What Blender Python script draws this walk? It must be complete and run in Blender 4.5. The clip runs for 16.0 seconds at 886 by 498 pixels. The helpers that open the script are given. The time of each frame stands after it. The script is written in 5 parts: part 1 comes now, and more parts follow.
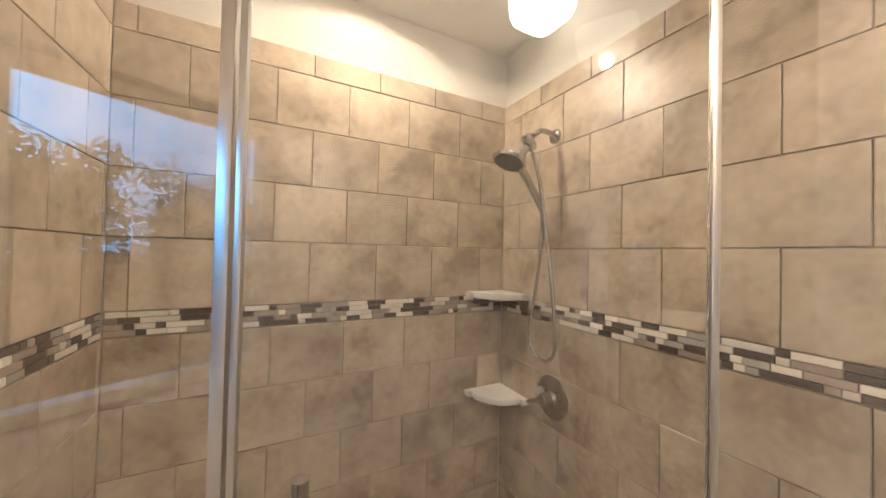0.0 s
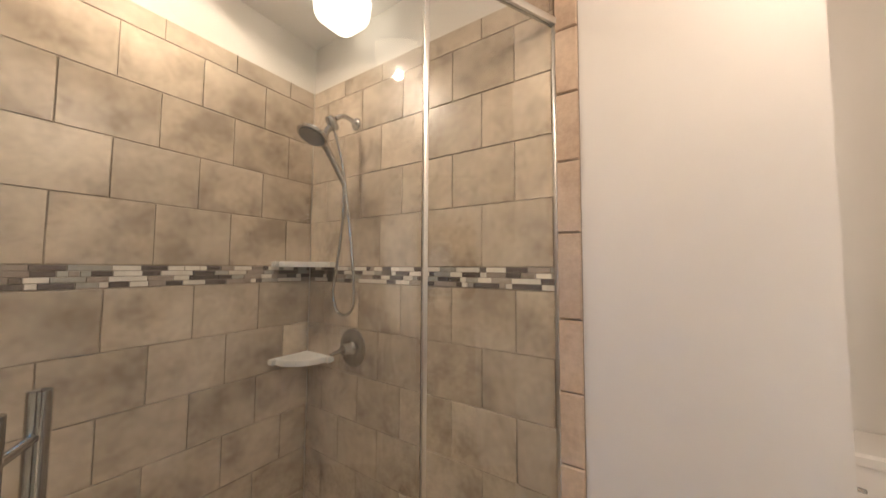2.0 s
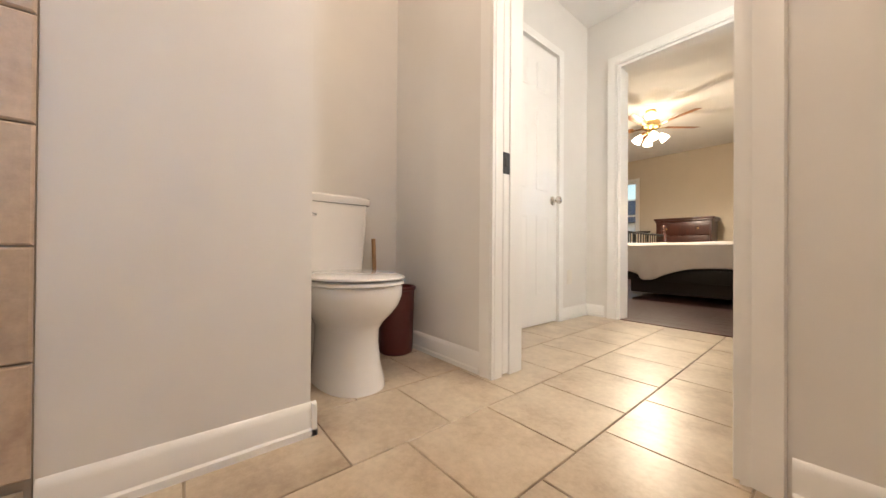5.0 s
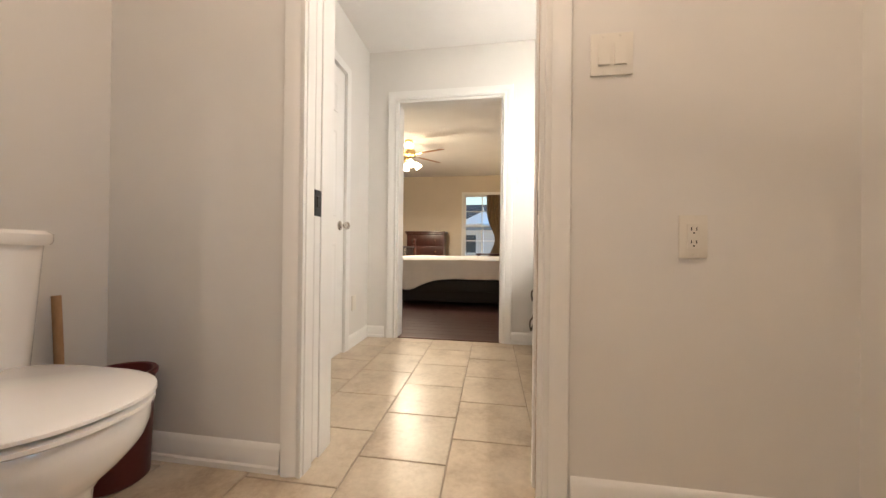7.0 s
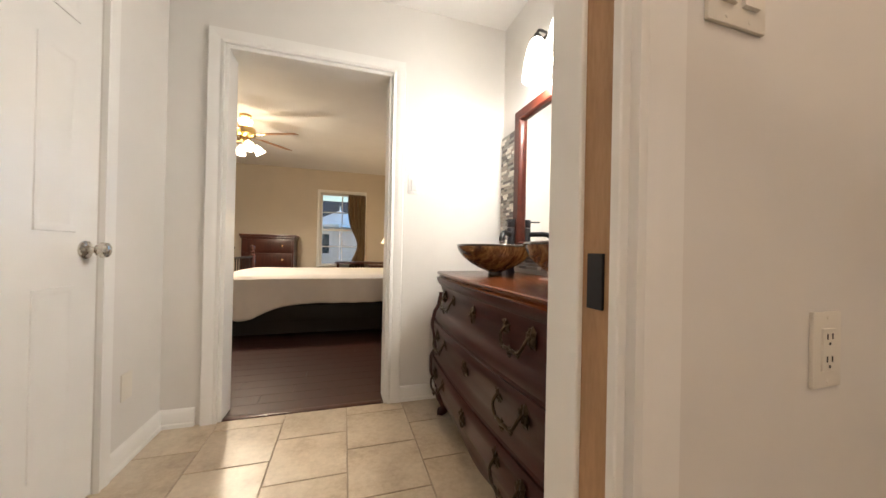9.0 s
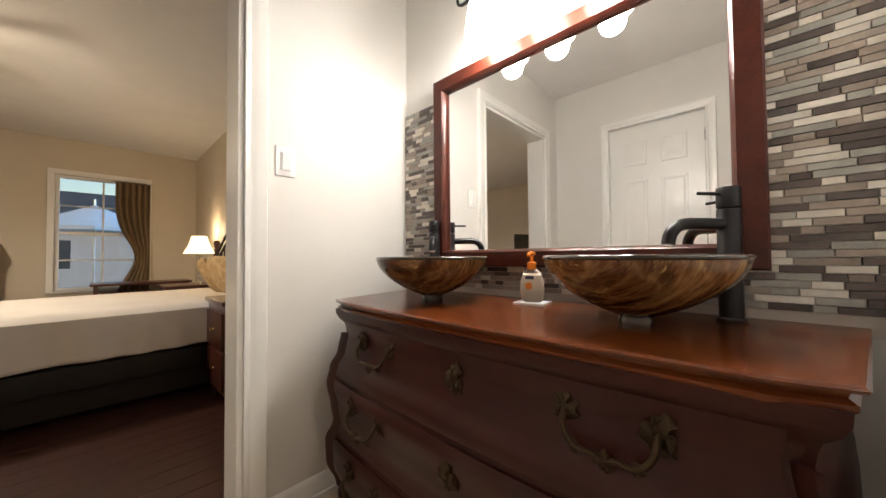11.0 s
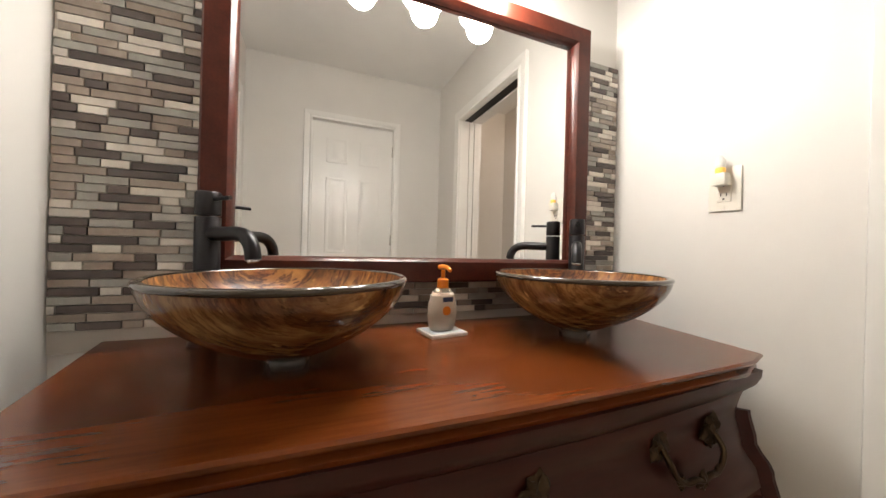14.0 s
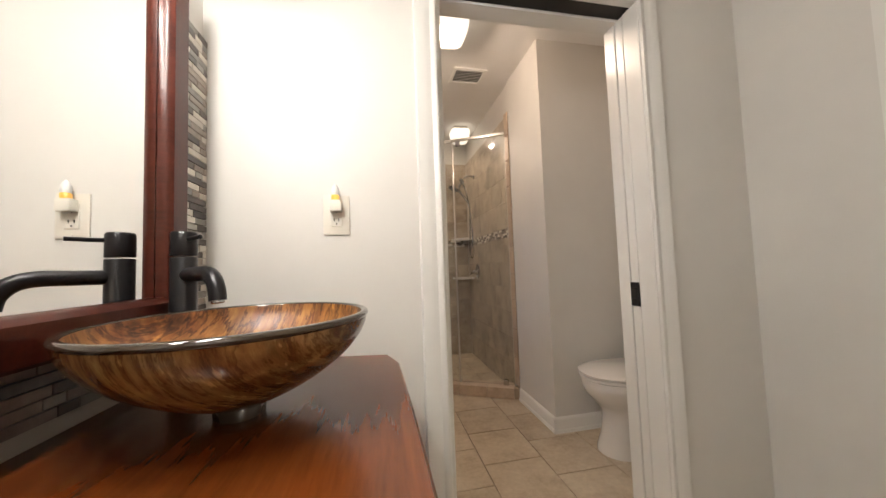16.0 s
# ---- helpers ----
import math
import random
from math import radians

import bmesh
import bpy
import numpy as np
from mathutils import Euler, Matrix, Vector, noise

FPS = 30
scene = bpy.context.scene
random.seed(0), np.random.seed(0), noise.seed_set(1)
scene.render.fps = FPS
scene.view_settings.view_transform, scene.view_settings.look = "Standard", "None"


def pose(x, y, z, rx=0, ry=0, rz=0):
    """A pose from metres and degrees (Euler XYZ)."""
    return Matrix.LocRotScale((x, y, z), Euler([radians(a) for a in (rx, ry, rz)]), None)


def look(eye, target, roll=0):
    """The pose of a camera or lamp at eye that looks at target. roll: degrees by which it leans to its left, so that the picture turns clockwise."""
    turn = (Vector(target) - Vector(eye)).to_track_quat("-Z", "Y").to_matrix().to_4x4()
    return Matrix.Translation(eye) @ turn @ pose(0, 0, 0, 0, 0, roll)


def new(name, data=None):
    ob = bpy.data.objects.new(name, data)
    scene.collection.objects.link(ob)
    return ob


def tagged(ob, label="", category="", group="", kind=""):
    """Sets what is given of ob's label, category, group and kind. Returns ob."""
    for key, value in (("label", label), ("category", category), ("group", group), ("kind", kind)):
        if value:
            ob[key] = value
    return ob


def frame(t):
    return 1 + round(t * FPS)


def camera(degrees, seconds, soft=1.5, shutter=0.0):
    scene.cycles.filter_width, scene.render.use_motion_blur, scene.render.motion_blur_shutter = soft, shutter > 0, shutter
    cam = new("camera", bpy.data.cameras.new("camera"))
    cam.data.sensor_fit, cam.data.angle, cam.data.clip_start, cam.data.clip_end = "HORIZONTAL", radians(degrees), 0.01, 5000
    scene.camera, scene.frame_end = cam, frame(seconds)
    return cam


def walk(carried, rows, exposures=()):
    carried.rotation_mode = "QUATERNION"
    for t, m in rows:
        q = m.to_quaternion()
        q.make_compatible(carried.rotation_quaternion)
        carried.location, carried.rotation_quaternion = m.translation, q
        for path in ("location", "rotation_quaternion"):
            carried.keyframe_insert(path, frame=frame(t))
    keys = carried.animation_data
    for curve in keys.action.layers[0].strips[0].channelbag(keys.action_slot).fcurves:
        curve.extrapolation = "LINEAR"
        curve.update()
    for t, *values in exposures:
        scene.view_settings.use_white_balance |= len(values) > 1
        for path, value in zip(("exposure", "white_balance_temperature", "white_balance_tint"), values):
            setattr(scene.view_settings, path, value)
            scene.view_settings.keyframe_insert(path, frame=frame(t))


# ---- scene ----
cam = camera(107.5, 16.0)
PATH = [
    (0, (0.994, 1.286, 1.542), (0.076, -0.490, 1.572), 1.3),
    (0.5, (0.962, 1.352, 1.536), (-0.198, -0.277, 1.598), 1.3),
    (1, (0.978, 1.453, 1.499), (-0.386, -0.007, 1.595), 1.1),
    (1.5, (1.018, 1.496, 1.432), (-0.522, 0.224, 1.543), 0.7),
    (2, (1.037, 1.504, 1.349), (-0.634, 0.411, 1.462), 0.3),
    (2.5, (1.009, 1.495, 1.133), (-0.787, 0.621, 1.249), -0.0),
    (3, (0.974, 1.511, 0.9), (-0.922, 0.885, 1.004), -0.1),
    (3.5, (0.956, 1.534, 0.726), (-1.02, 1.238, 0.817), -0.3),
    (4, (0.964, 1.56, 0.616), (-1.021, 1.803, 0.65), 0.0),
    (4.5, (0.97, 1.572, 0.526), (-0.844, 2.412, 0.548), 0.2),
    (5, (0.975, 1.524, 0.537), (-0.564, 2.801, 0.548), 0.4),
    (5.2, (0.982, 1.506, 0.561), (-0.442, 2.911, 0.544), -0.1),
    (7.3, (0.592, 1.584, 0.787), (0.453, 3.579, 0.795), 0.4),
    (7.5, (0.533, 1.632, 0.809), (0.49, 3.631, 0.813), 0.2),
    (8, (0.473, 1.852, 0.866), (0.663, 3.843, 0.87), 0.7),
    (8.4, (0.505, 2.032, 0.926), (0.855, 4.001, 0.937), 0.8),
    (8.5, (0.51, 2.07, 0.931), (0.901, 4.031, 0.939), 1.2),
    (9, (0.499, 2.239, 0.945), (1.083, 4.152, 0.953), 1.2),
    (9.2, (0.479, 2.323, 0.961), (1.151, 4.207, 0.964), 1.2),
    (11.3, (0.403, 3.036, 0.987), (1.998, 4.242, 1.004), -0.3),
    (11.5, (0.394, 3.097, 1.005), (2.078, 4.175, 0.993), 0.1),
    (12, (0.404, 3.231, 0.995), (2.242, 4.019, 0.99), 0.4),
    (12.5, (0.427, 3.379, 0.992), (2.372, 3.847, 0.99), 1.0),
    (13, (0.465, 3.533, 0.993), (2.463, 3.64, 1.004), 1.2),
    (13.5, (0.541, 3.667, 1.007), (2.514, 3.343, 1.008), 1.6),
    (14, (0.634, 3.761, 1.032), (2.491, 3.019, 1.032), 1.5),
    (14.5, (0.745, 3.865, 1.039), (2.3, 2.607, 1.037), 1.2),
    (15, (0.915, 3.940, 1.032), (1.927, 2.214, 1.050), 0.4),
    (15.5, (0.973, 3.870, 1.046), (1.394, 1.916, 1.098), 0.0),
    (16, (1.048, 3.735, 1.048), (0.662, 1.778, 1.158), -2.0),
]
walk(cam, [(t, look(eye, target, roll)) for t, eye, target, roll in PATH],
     [(0.0, 0.74), (0.5, 0.64), (1.5, 0.56), (2.5, 0.76), (3.5, 1.06), (5.0, 1.06), (7.5, 0.78), (9.0, 0.62), (11.3, 0.30), (13.0, 0.24), (14.0, 0.22), (15.0, 0.10), (16.0, 0.06)])

# ---- plan (metres) ----
DW0, DW1 = 2.56, 2.725       # wall between shower room and vanity room
BW0, BW1 = 4.25, 4.39        # wall between vanity room and bedroom
CLX = -0.385                 # closet wall of the vanity room
VX = 1.53                    # vanity wall
RX = 1.64                    # window wall of the shower room
SX = 1.43                    # shower's far side wall
ALX = -0.72                  # back of the toilet alcove
ALY = 1.835                  # alcove's side
HS, HV, HB = 2.53, 2.46, 2.46  # ceilings
PD0, PD1 = 0.068, 0.812      # pocket doorway
BD0, BD1 = -0.13, 0.77       # bedroom doorway
DOORH = 2.03
FARY = 9.0                   # bedroom's far wall
BRX, BLX = 1.42, -3.4        # bedroom's side walls
GLASSLINE = ((0.0, 1.25), (0.405, 1.035), (1.066, 0.670), (1.46, 0.443))  # shower glass and its posts
CURB = 0.085

# ---- world and lights ----
world = bpy.data.worlds.new("dusk_sky")
scene.world = world
world.use_nodes = True
wn = world.node_tree.nodes
sky = wn.new("ShaderNodeTexSky")
sky.sky_type, sky.sun_disc = "NISHITA", False
sky.sun_elevation, sky.sun_rotation = radians(9), radians(215)
wn["Background"].inputs[1].default_value = 0.15
world.node_tree.links.new(sky.outputs[0], wn["Background"].inputs[0])


def lamp(name, where, watts, radius, colour):
    data = bpy.data.lights.new(name, "POINT")
    data.energy, data.shadow_soft_size, data.color = watts, radius, colour
    ob = new(name, data)
    ob.location = where
    return ob



# ---- materials ----
def mat(name, colour, rough=0.5, metal=0.0, coat=0.0):
    m = bpy.data.materials.new(name)
    m.use_nodes = True
    b = m.node_tree.nodes["Principled BSDF"]
    b.inputs["Base Color"].default_value = (*colour, 1)
    b.inputs["Roughness"].default_value = rough
    b.inputs["Metallic"].default_value = metal
    b.inputs["Coat Weight"].default_value = coat
    return m


def noise_tex(m, scale, detail=4.0, rough=0.6, stretch=(1, 1, 1), per_object=0.0):
    """A noise texture in object space; per_object shifts it by the object's random number."""
    nt = m.node_tree
    tc, mp, nz = (nt.nodes.new(k) for k in ("ShaderNodeTexCoord", "ShaderNodeMapping", "ShaderNodeTexNoise"))
    mp.inputs["Scale"].default_value = stretch
    nz.inputs["Scale"].default_value, nz.inputs["Detail"].default_value, nz.inputs["Roughness"].default_value = scale, detail, rough
    nt.links.new(tc.outputs["Object"], mp.inputs["Vector"])
    if per_object:
        oi, mul = nt.nodes.new("ShaderNodeObjectInfo"), nt.nodes.new("ShaderNodeMath")
        mul.operation = "MULTIPLY"
        mul.inputs[1].default_value = per_object
        nt.links.new(oi.outputs["Random"], mul.inputs[0])
        nt.links.new(mul.outputs[0], mp.inputs["Location"])
    nt.links.new(mp.outputs[0], nz.inputs["Vector"])
    return nz.outputs["Fac"]


def ramp(m, fac, stops):
    r = m.node_tree.nodes.new("ShaderNodeValToRGB")
    while len(r.color_ramp.elements) < len(stops):
        r.color_ramp.elements.new(0.5)
    for e, (p, c) in zip(r.color_ramp.elements, stops):
        e.position, e.color = p, (*c, 1) if len(c) == 3 else c
    m.node_tree.links.new(fac, r.inputs[0])
    return r.outputs[0]


def mix(m, fac, a, b, how="MIX"):
    x = m.node_tree.nodes.new("ShaderNodeMix")
    x.data_type, x.blend_type = "RGBA", how
    for i, v in ((0, fac), (6, a), (7, b)):
        if isinstance(v, (int, float)):
            x.inputs[i].default_value = v
        elif isinstance(v, tuple):
            x.inputs[i].default_value = (*v, 1)
        else:
            m.node_tree.links.new(v, x.inputs[i])
    return x.outputs[2]


def random_tint(m, low, high):
    oi = m.node_tree.nodes.new("ShaderNodeObjectInfo")
    return ramp(m, oi.outputs["Random"], [(0.0, (low,) * 3), (1.0, (high,) * 3)])


def colour_to(m, socket):
    m.node_tree.links.new(socket, m.node_tree.nodes["Principled BSDF"].inputs["Base Color"])


def rough_to(m, fac, low, high):
    mr = m.node_tree.nodes.new("ShaderNodeMapRange")
    mr.inputs["To Min"].default_value, mr.inputs["To Max"].default_value = low, high
    m.node_tree.links.new(fac, mr.inputs["Value"])
    m.node_tree.links.new(mr.outputs[0], m.node_tree.nodes["Principled BSDF"].inputs["Roughness"])


def bump(m, fac, strength=0.1, distance=0.002):
    b = m.node_tree.nodes.new("ShaderNodeBump")
    b.inputs["Strength"].default_value, b.inputs["Distance"].default_value = strength, distance
    m.node_tree.links.new(fac, b.inputs["Height"])
    m.node_tree.links.new(b.outputs[0], m.node_tree.nodes["Principled BSDF"].inputs["Normal"])


def paint(name, colour, rough=0.55, orange_peel=0.12):
    m = mat(name, colour, rough)
    n = noise_tex(m, 2.2, 3)
    d = tuple(c * 0.94 for c in colour)
    colour_to(m, ramp(m, n, [(0.3, d), (0.7, colour)]))
    f = noise_tex(m, 320, 2)
    bump(m, f, orange_peel, 0.001)
    return m


def stone(name, dark, middle, light, rough=(0.3, 0.5), low=0.85, high=1.08):
    """Cloudy glazed stone tile, every piece from another part of the pattern."""
    m = mat(name, middle, 0.4)
    big = noise_tex(m, 5.5, 5, 0.62, per_object=37)
    fine = noise_tex(m, 42, 4, 0.7, per_object=11)
    c = ramp(m, big, [(0.32, dark), (0.46, middle), (0.64, light)])
    c = mix(m, 0.35, c, ramp(m, fine, [(0.3, tuple(v * 0.62 for v in middle)), (0.7, light)]), "MIX")
    c = mix(m, 1.0, c, random_tint(m, low, high), "MULTIPLY")
    colour_to(m, c)
    rough_to(m, big, *rough)
    bump(m, fine, 0.06, 0.001)
    return m


def wood(name, dark, light, rough=0.3, coat=0.3, stretch=(1, 1, 14), scale=3.0):
    m = mat(name, light, rough, coat=coat)
    m.node_tree.nodes["Principled BSDF"].inputs["Coat Roughness"].default_value = 0.12
    n = noise_tex(m, scale, 6, 0.65, stretch, per_object=9)
    fine = noise_tex(m, scale * 9, 4, 0.6, stretch, per_object=5)
    colour_to(m, mix(m, 0.3, ramp(m, n, [(0.3, dark), (0.7, light)]), ramp(m, fine, [(0.35, dark), (0.65, light)])))
    bump(m, fine, 0.05, 0.0008)
    rough_to(m, n, rough * 0.85, rough * 1.25)
    return m


def glow(name, colour, strength):
    m = mat(name, (0.9, 0.9, 0.88), 0.3)
    b = m.node_tree.nodes["Principled BSDF"]
    b.inputs["Emission Color"].default_value = (*colour, 1)
    b.inputs["Emission Strength"].default_value = strength
    return m


def glass(name, tint=(0.96, 0.99, 0.98), rough=0.0):
    m = mat(name, tint, rough)
    b = m.node_tree.nodes["Principled BSDF"]
    b.inputs["Transmission Weight"].default_value = 1.0
    b.inputs["IOR"].default_value = 1.45
    return m


def metal(name, colour, rough=0.2, fine=0.0):
    m = mat(name, colour, rough, 1.0)
    n = noise_tex(m, 60, 3)
    rough_to(m, n, rough * 0.7, rough * 1.4)
    return m


GREY = paint("grey_wall_paint", (0.75, 0.725, 0.685), 0.5)
WHITE = paint("white_ceiling_paint", (0.86, 0.845, 0.82), 0.7)
TRIM = paint("glossy_white_trim_paint", (0.84, 0.825, 0.79), 0.28, 0.04)
TAN = paint("tan_bedroom_paint", (0.62, 0.54, 0.43), 0.6)
GROUT = paint("grey_grout", (0.33, 0.275, 0.215), 0.9)
SPLASHGROUT = paint("pale_splash_grout", (0.56, 0.51, 0.45), 0.9)
FGROUT = paint("floor_grout", (0.41, 0.33, 0.245), 0.9)
STONE = stone("shower_tile_glaze", (0.20, 0.152, 0.108), (0.425, 0.345, 0.262), (0.60, 0.515, 0.41), (0.26, 0.36), 0.88, 1.08)
BORDER = stone("bullnose_tile_glaze", (0.40, 0.28, 0.20), (0.55, 0.42, 0.31), (0.66, 0.53, 0.40))
FLOOR = stone("floor_tile_glaze", (0.36, 0.265, 0.175), (0.52, 0.41, 0.29), (0.62, 0.52, 0.39), (0.30, 0.36), 0.94, 1.05)
M_DARK = stone("dark_mosaic_stone", (0.050, 0.036, 0.032), (0.085, 0.064, 0.056), (0.15, 0.115, 0.098), (0.25, 0.4))
M_PALE = stone("pale_mosaic_stone", (0.66, 0.60, 0.51), (0.78, 0.72, 0.63), (0.85, 0.80, 0.72), (0.25, 0.4))
M_GREY = stone("grey_mosaic_glass", (0.30, 0.285, 0.255), (0.40, 0.385, 0.345), (0.50, 0.48, 0.43), (0.1, 0.2))
M_BROWN = stone("brown_mosaic_stone", (0.21, 0.165, 0.135), (0.33, 0.27, 0.22), (0.46, 0.385, 0.32), (0.3, 0.5))
CHROME = metal("chrome", (0.52, 0.52, 0.53), 0.05)
NICKEL = metal("satin_nickel", (0.62, 0.58, 0.52), 0.25)
ALU = mat("brushed_aluminium", (0.66, 0.645, 0.62), 0.30, 1.0)
rough_to(ALU, noise_tex(ALU, 5, 2, 0.5, (1, 1, 0.1)), 0.26, 0.34)
BRONZE = metal("aged_bronze", (0.060, 0.041, 0.025), 0.46)
BRASS = metal("polished_brass", (0.70, 0.50, 0.22), 0.2)
BLACK = mat("matt_black_metal", (0.022, 0.021, 0.023), 0.32, 0.6)
IRON = mat("black_wrought_iron", (0.03, 0.027, 0.025), 0.5, 0.5)
CERAMIC = mat("white_glazed_ceramic", (0.80, 0.76, 0.71), 0.12, coat=0.4)
PLASTIC = mat("ivory_plastic", (0.74, 0.70, 0.62), 0.35)
WPLASTIC = mat("white_plastic", (0.82, 0.81, 0.79), 0.35)
# one mahogany: body colour darkened for its shade, top brightened for the lamps above
MAHOGANY_SHADED = wood("red_mahogany_shaded", (0.024, 0.0042, 0.0030), (0.052, 0.0088, 0.0056), 0.34, 0.06, (9, 0.8, 9), 1.6)
MAHTOP_LIT = wood("red_mahogany_top_lit", (0.080, 0.0175, 0.0038), (0.180, 0.045, 0.0092), 0.24, 0.2, (7, 0.7, 7), 1.6)
FRAME = wood("cherry_frame", (0.036, 0.0068, 0.0042), (0.085, 0.0175, 0.0085), 0.32, 0.08, (1, 6, 6))
DARKWOOD = wood("dark_cherry_furniture", (0.035, 0.010, 0.007), (0.10, 0.028, 0.016), 0.3, 0.3, (10, 1, 1))
PINE = wood("raw_pine_edge", (0.30, 0.16, 0.07), (0.48, 0.29, 0.15), 0.6, 0.0, (6, 6, 1))
PLANK = wood("dark_red_floor_planks", (0.030, 0.010, 0.008), (0.075, 0.027, 0.019), 0.38, 0.2, (10, 1, 1))
FANWOOD = wood("honey_fan_blade", (0.20, 0.07, 0.02), (0.40, 0.17, 0.06), 0.35, 0.2, (1, 8, 1))
MAHOGANY_SHADED.node_tree.nodes["Principled BSDF"].inputs["Specular IOR Level"].default_value = 0.28
MAHTOP_LIT.node_tree.nodes["Principled BSDF"].inputs["Specular IOR Level"].default_value = 0.35
FRAME.node_tree.nodes["Principled BSDF"].inputs["Specular IOR Level"].default_value = 0.25
MIRROR = mat("mirror_silver", (0.92, 0.92, 0.91), 0.015, 1.0)
GLASS = glass("clear_shower_glass")
PANE = glass("window_glass", (1, 1, 1))


# ---- mesh helpers ----
def finish(ob, bm, material, smooth=True, sharp=35):
    bmesh.ops.recalc_face_normals(bm, faces=bm.faces)
    bm.to_mesh(ob.data)
    bm.free()
    if material:
        ob.data.materials.append(material)
    if smooth:
        ob.data.shade_smooth()
        ob.data.set_sharp_from_angle(angle=radians(sharp))
    return ob


def part(name, bm, material, parent=None, label="", smooth=True):
    ob = new(name, bpy.data.meshes.new(name))
    finish(ob, bm, material, smooth)
    if parent is not None:
        ob.parent = parent
    if label:
        ob["label"] = label
    return ob


def root(name, m, label, category, group="", kind=""):
    ob = new(name)
    ob.empty_display_size = 0.1
    ob.matrix_world = m
    return tagged(ob, label, category, group, kind)


def thing(name, bm, material, label, category, group="", kind="", at=None):
    ob = part(name, bm, material)
    if at is not None:
        ob.matrix_world = at
    return tagged(ob, label, category, group, kind)


def box(x0, x1, y0, y1, z0, z1, bevel=0.0, seg=2, bm=None):
    b = bmesh.new()
    v = [b.verts.new((x, y, z)) for x in (x0, x1) for y in (y0, y1) for z in (z0, z1)]
    for f in ((0, 1, 3, 2), (4, 6, 7, 5), (0, 4, 5, 1), (2, 3, 7, 6), (0, 2, 6, 4), (1, 5, 7, 3)):
        b.faces.new([v[i] for i in f])
    bmesh.ops.recalc_face_normals(b, faces=b.faces)
    if bevel:
        bmesh.ops.bevel(b, geom=b.edges[:], offset=bevel, segments=seg, affect="EDGES", profile=0.6)
    return b if bm is None else join(bm, b)


def join(into, other, m=None):
    """Adds other's faces to into."""
    if m is not None:
        bmesh.ops.transform(other, matrix=m, verts=other.verts)
    table = {v: into.verts.new(v.co) for v in other.verts}
    for f in other.faces:
        into.faces.new([table[v] for v in f.verts])
    other.free()
    return into


def lathe(profile, seg=40, m=None):
    """A solid of revolution round z from (radius, height) pairs."""
    b = bmesh.new()
    rings = []
    for r, z in profile:
        if r < 1e-5:
            rings.append([b.verts.new((0, 0, z))])
        else:
            rings.append([b.verts.new((r * math.cos(a), r * math.sin(a), z)) for a in (2 * math.pi * i / seg for i in range(seg))])
    for p, q in zip(rings, rings[1:]):
        for i in range(seg):
            j = (i + 1) % seg
            loop = [p[i % len(p)], p[j % len(p)], q[j % len(q)], q[i % len(q)]]
            loop = list(dict.fromkeys(loop))
            if len(loop) > 2:
                b.faces.new(loop)
    if m is not None:
        bmesh.ops.transform(b, matrix=m, verts=b.verts)
    return b


def tube(points, radius, seg=10, taper=None, steps=6):
    """A round tube along a smooth line through the points."""
    pts = [Vector(p) for p in points]
    if steps > 1 and len(pts) > 2:
        fine = []
        for i in range(len(pts) - 1):
            a, b2, c, d = pts[max(i - 1, 0)], pts[i], pts[i + 1], pts[min(i + 2, len(pts) - 1)]
            for k in range(steps):
                u = k / steps
                fine.append(0.5 * (2 * b2 + (c - a) * u + (2 * a - 5 * b2 + 4 * c - d) * u * u + (3 * b2 - a - 3 * c + d) * u ** 3))
        pts = fine + [pts[-1]]
    b = bmesh.new()
    rings, up = [], None
    for i, p in enumerate(pts):
        d = (pts[min(i + 1, len(pts) - 1)] - pts[max(i - 1, 0)]).normalized()
        if up is None:
            up = d.orthogonal().normalized()
        up = (up - d * up.dot(d)).normalized()
        side = d.cross(up)
        r = radius * (1 if taper is None else 1 + (taper - 1) * i / (len(pts) - 1))
        rings.append([b.verts.new(p + r * (math.cos(a) * up + math.sin(a) * side)) for a in (2 * math.pi * k / seg for k in range(seg))])
    for p, q in zip(rings, rings[1:]):
        for k in range(seg):
            b.faces.new((p[k], p[(k + 1) % seg], q[(k + 1) % seg], q[k]))
    b.faces.new(rings[0][::-1])
    b.faces.new(rings[-1])
    return b


def loft(sections):
    """A closed skin through rings of equally many points, capped at both ends."""
    b = bmesh.new()
    rings = [[b.verts.new(p) for p in s] for s in sections]
    n = len(rings[0])
    for p, q in zip(rings, rings[1:]):
        for k in range(n):
            b.faces.new((p[k], p[(k + 1) % n], q[(k + 1) % n], q[k]))
    b.faces.new(rings[0][::-1])
    b.faces.new(rings[-1])
    return b


def prism(outline, z0, z1, bevel=0.0):
    b = loft([[(x, y, z0) for x, y in outline], [(x, y, z1) for x, y in outline]])
    if bevel:
        bmesh.ops.recalc_face_normals(b, faces=b.faces)
        bmesh.ops.bevel(b, geom=[e for e in b.edges if abs(e.verts[0].co.z - e.verts[1].co.z) < 1e-6], offset=bevel, segments=2, affect="EDGES")
    return b


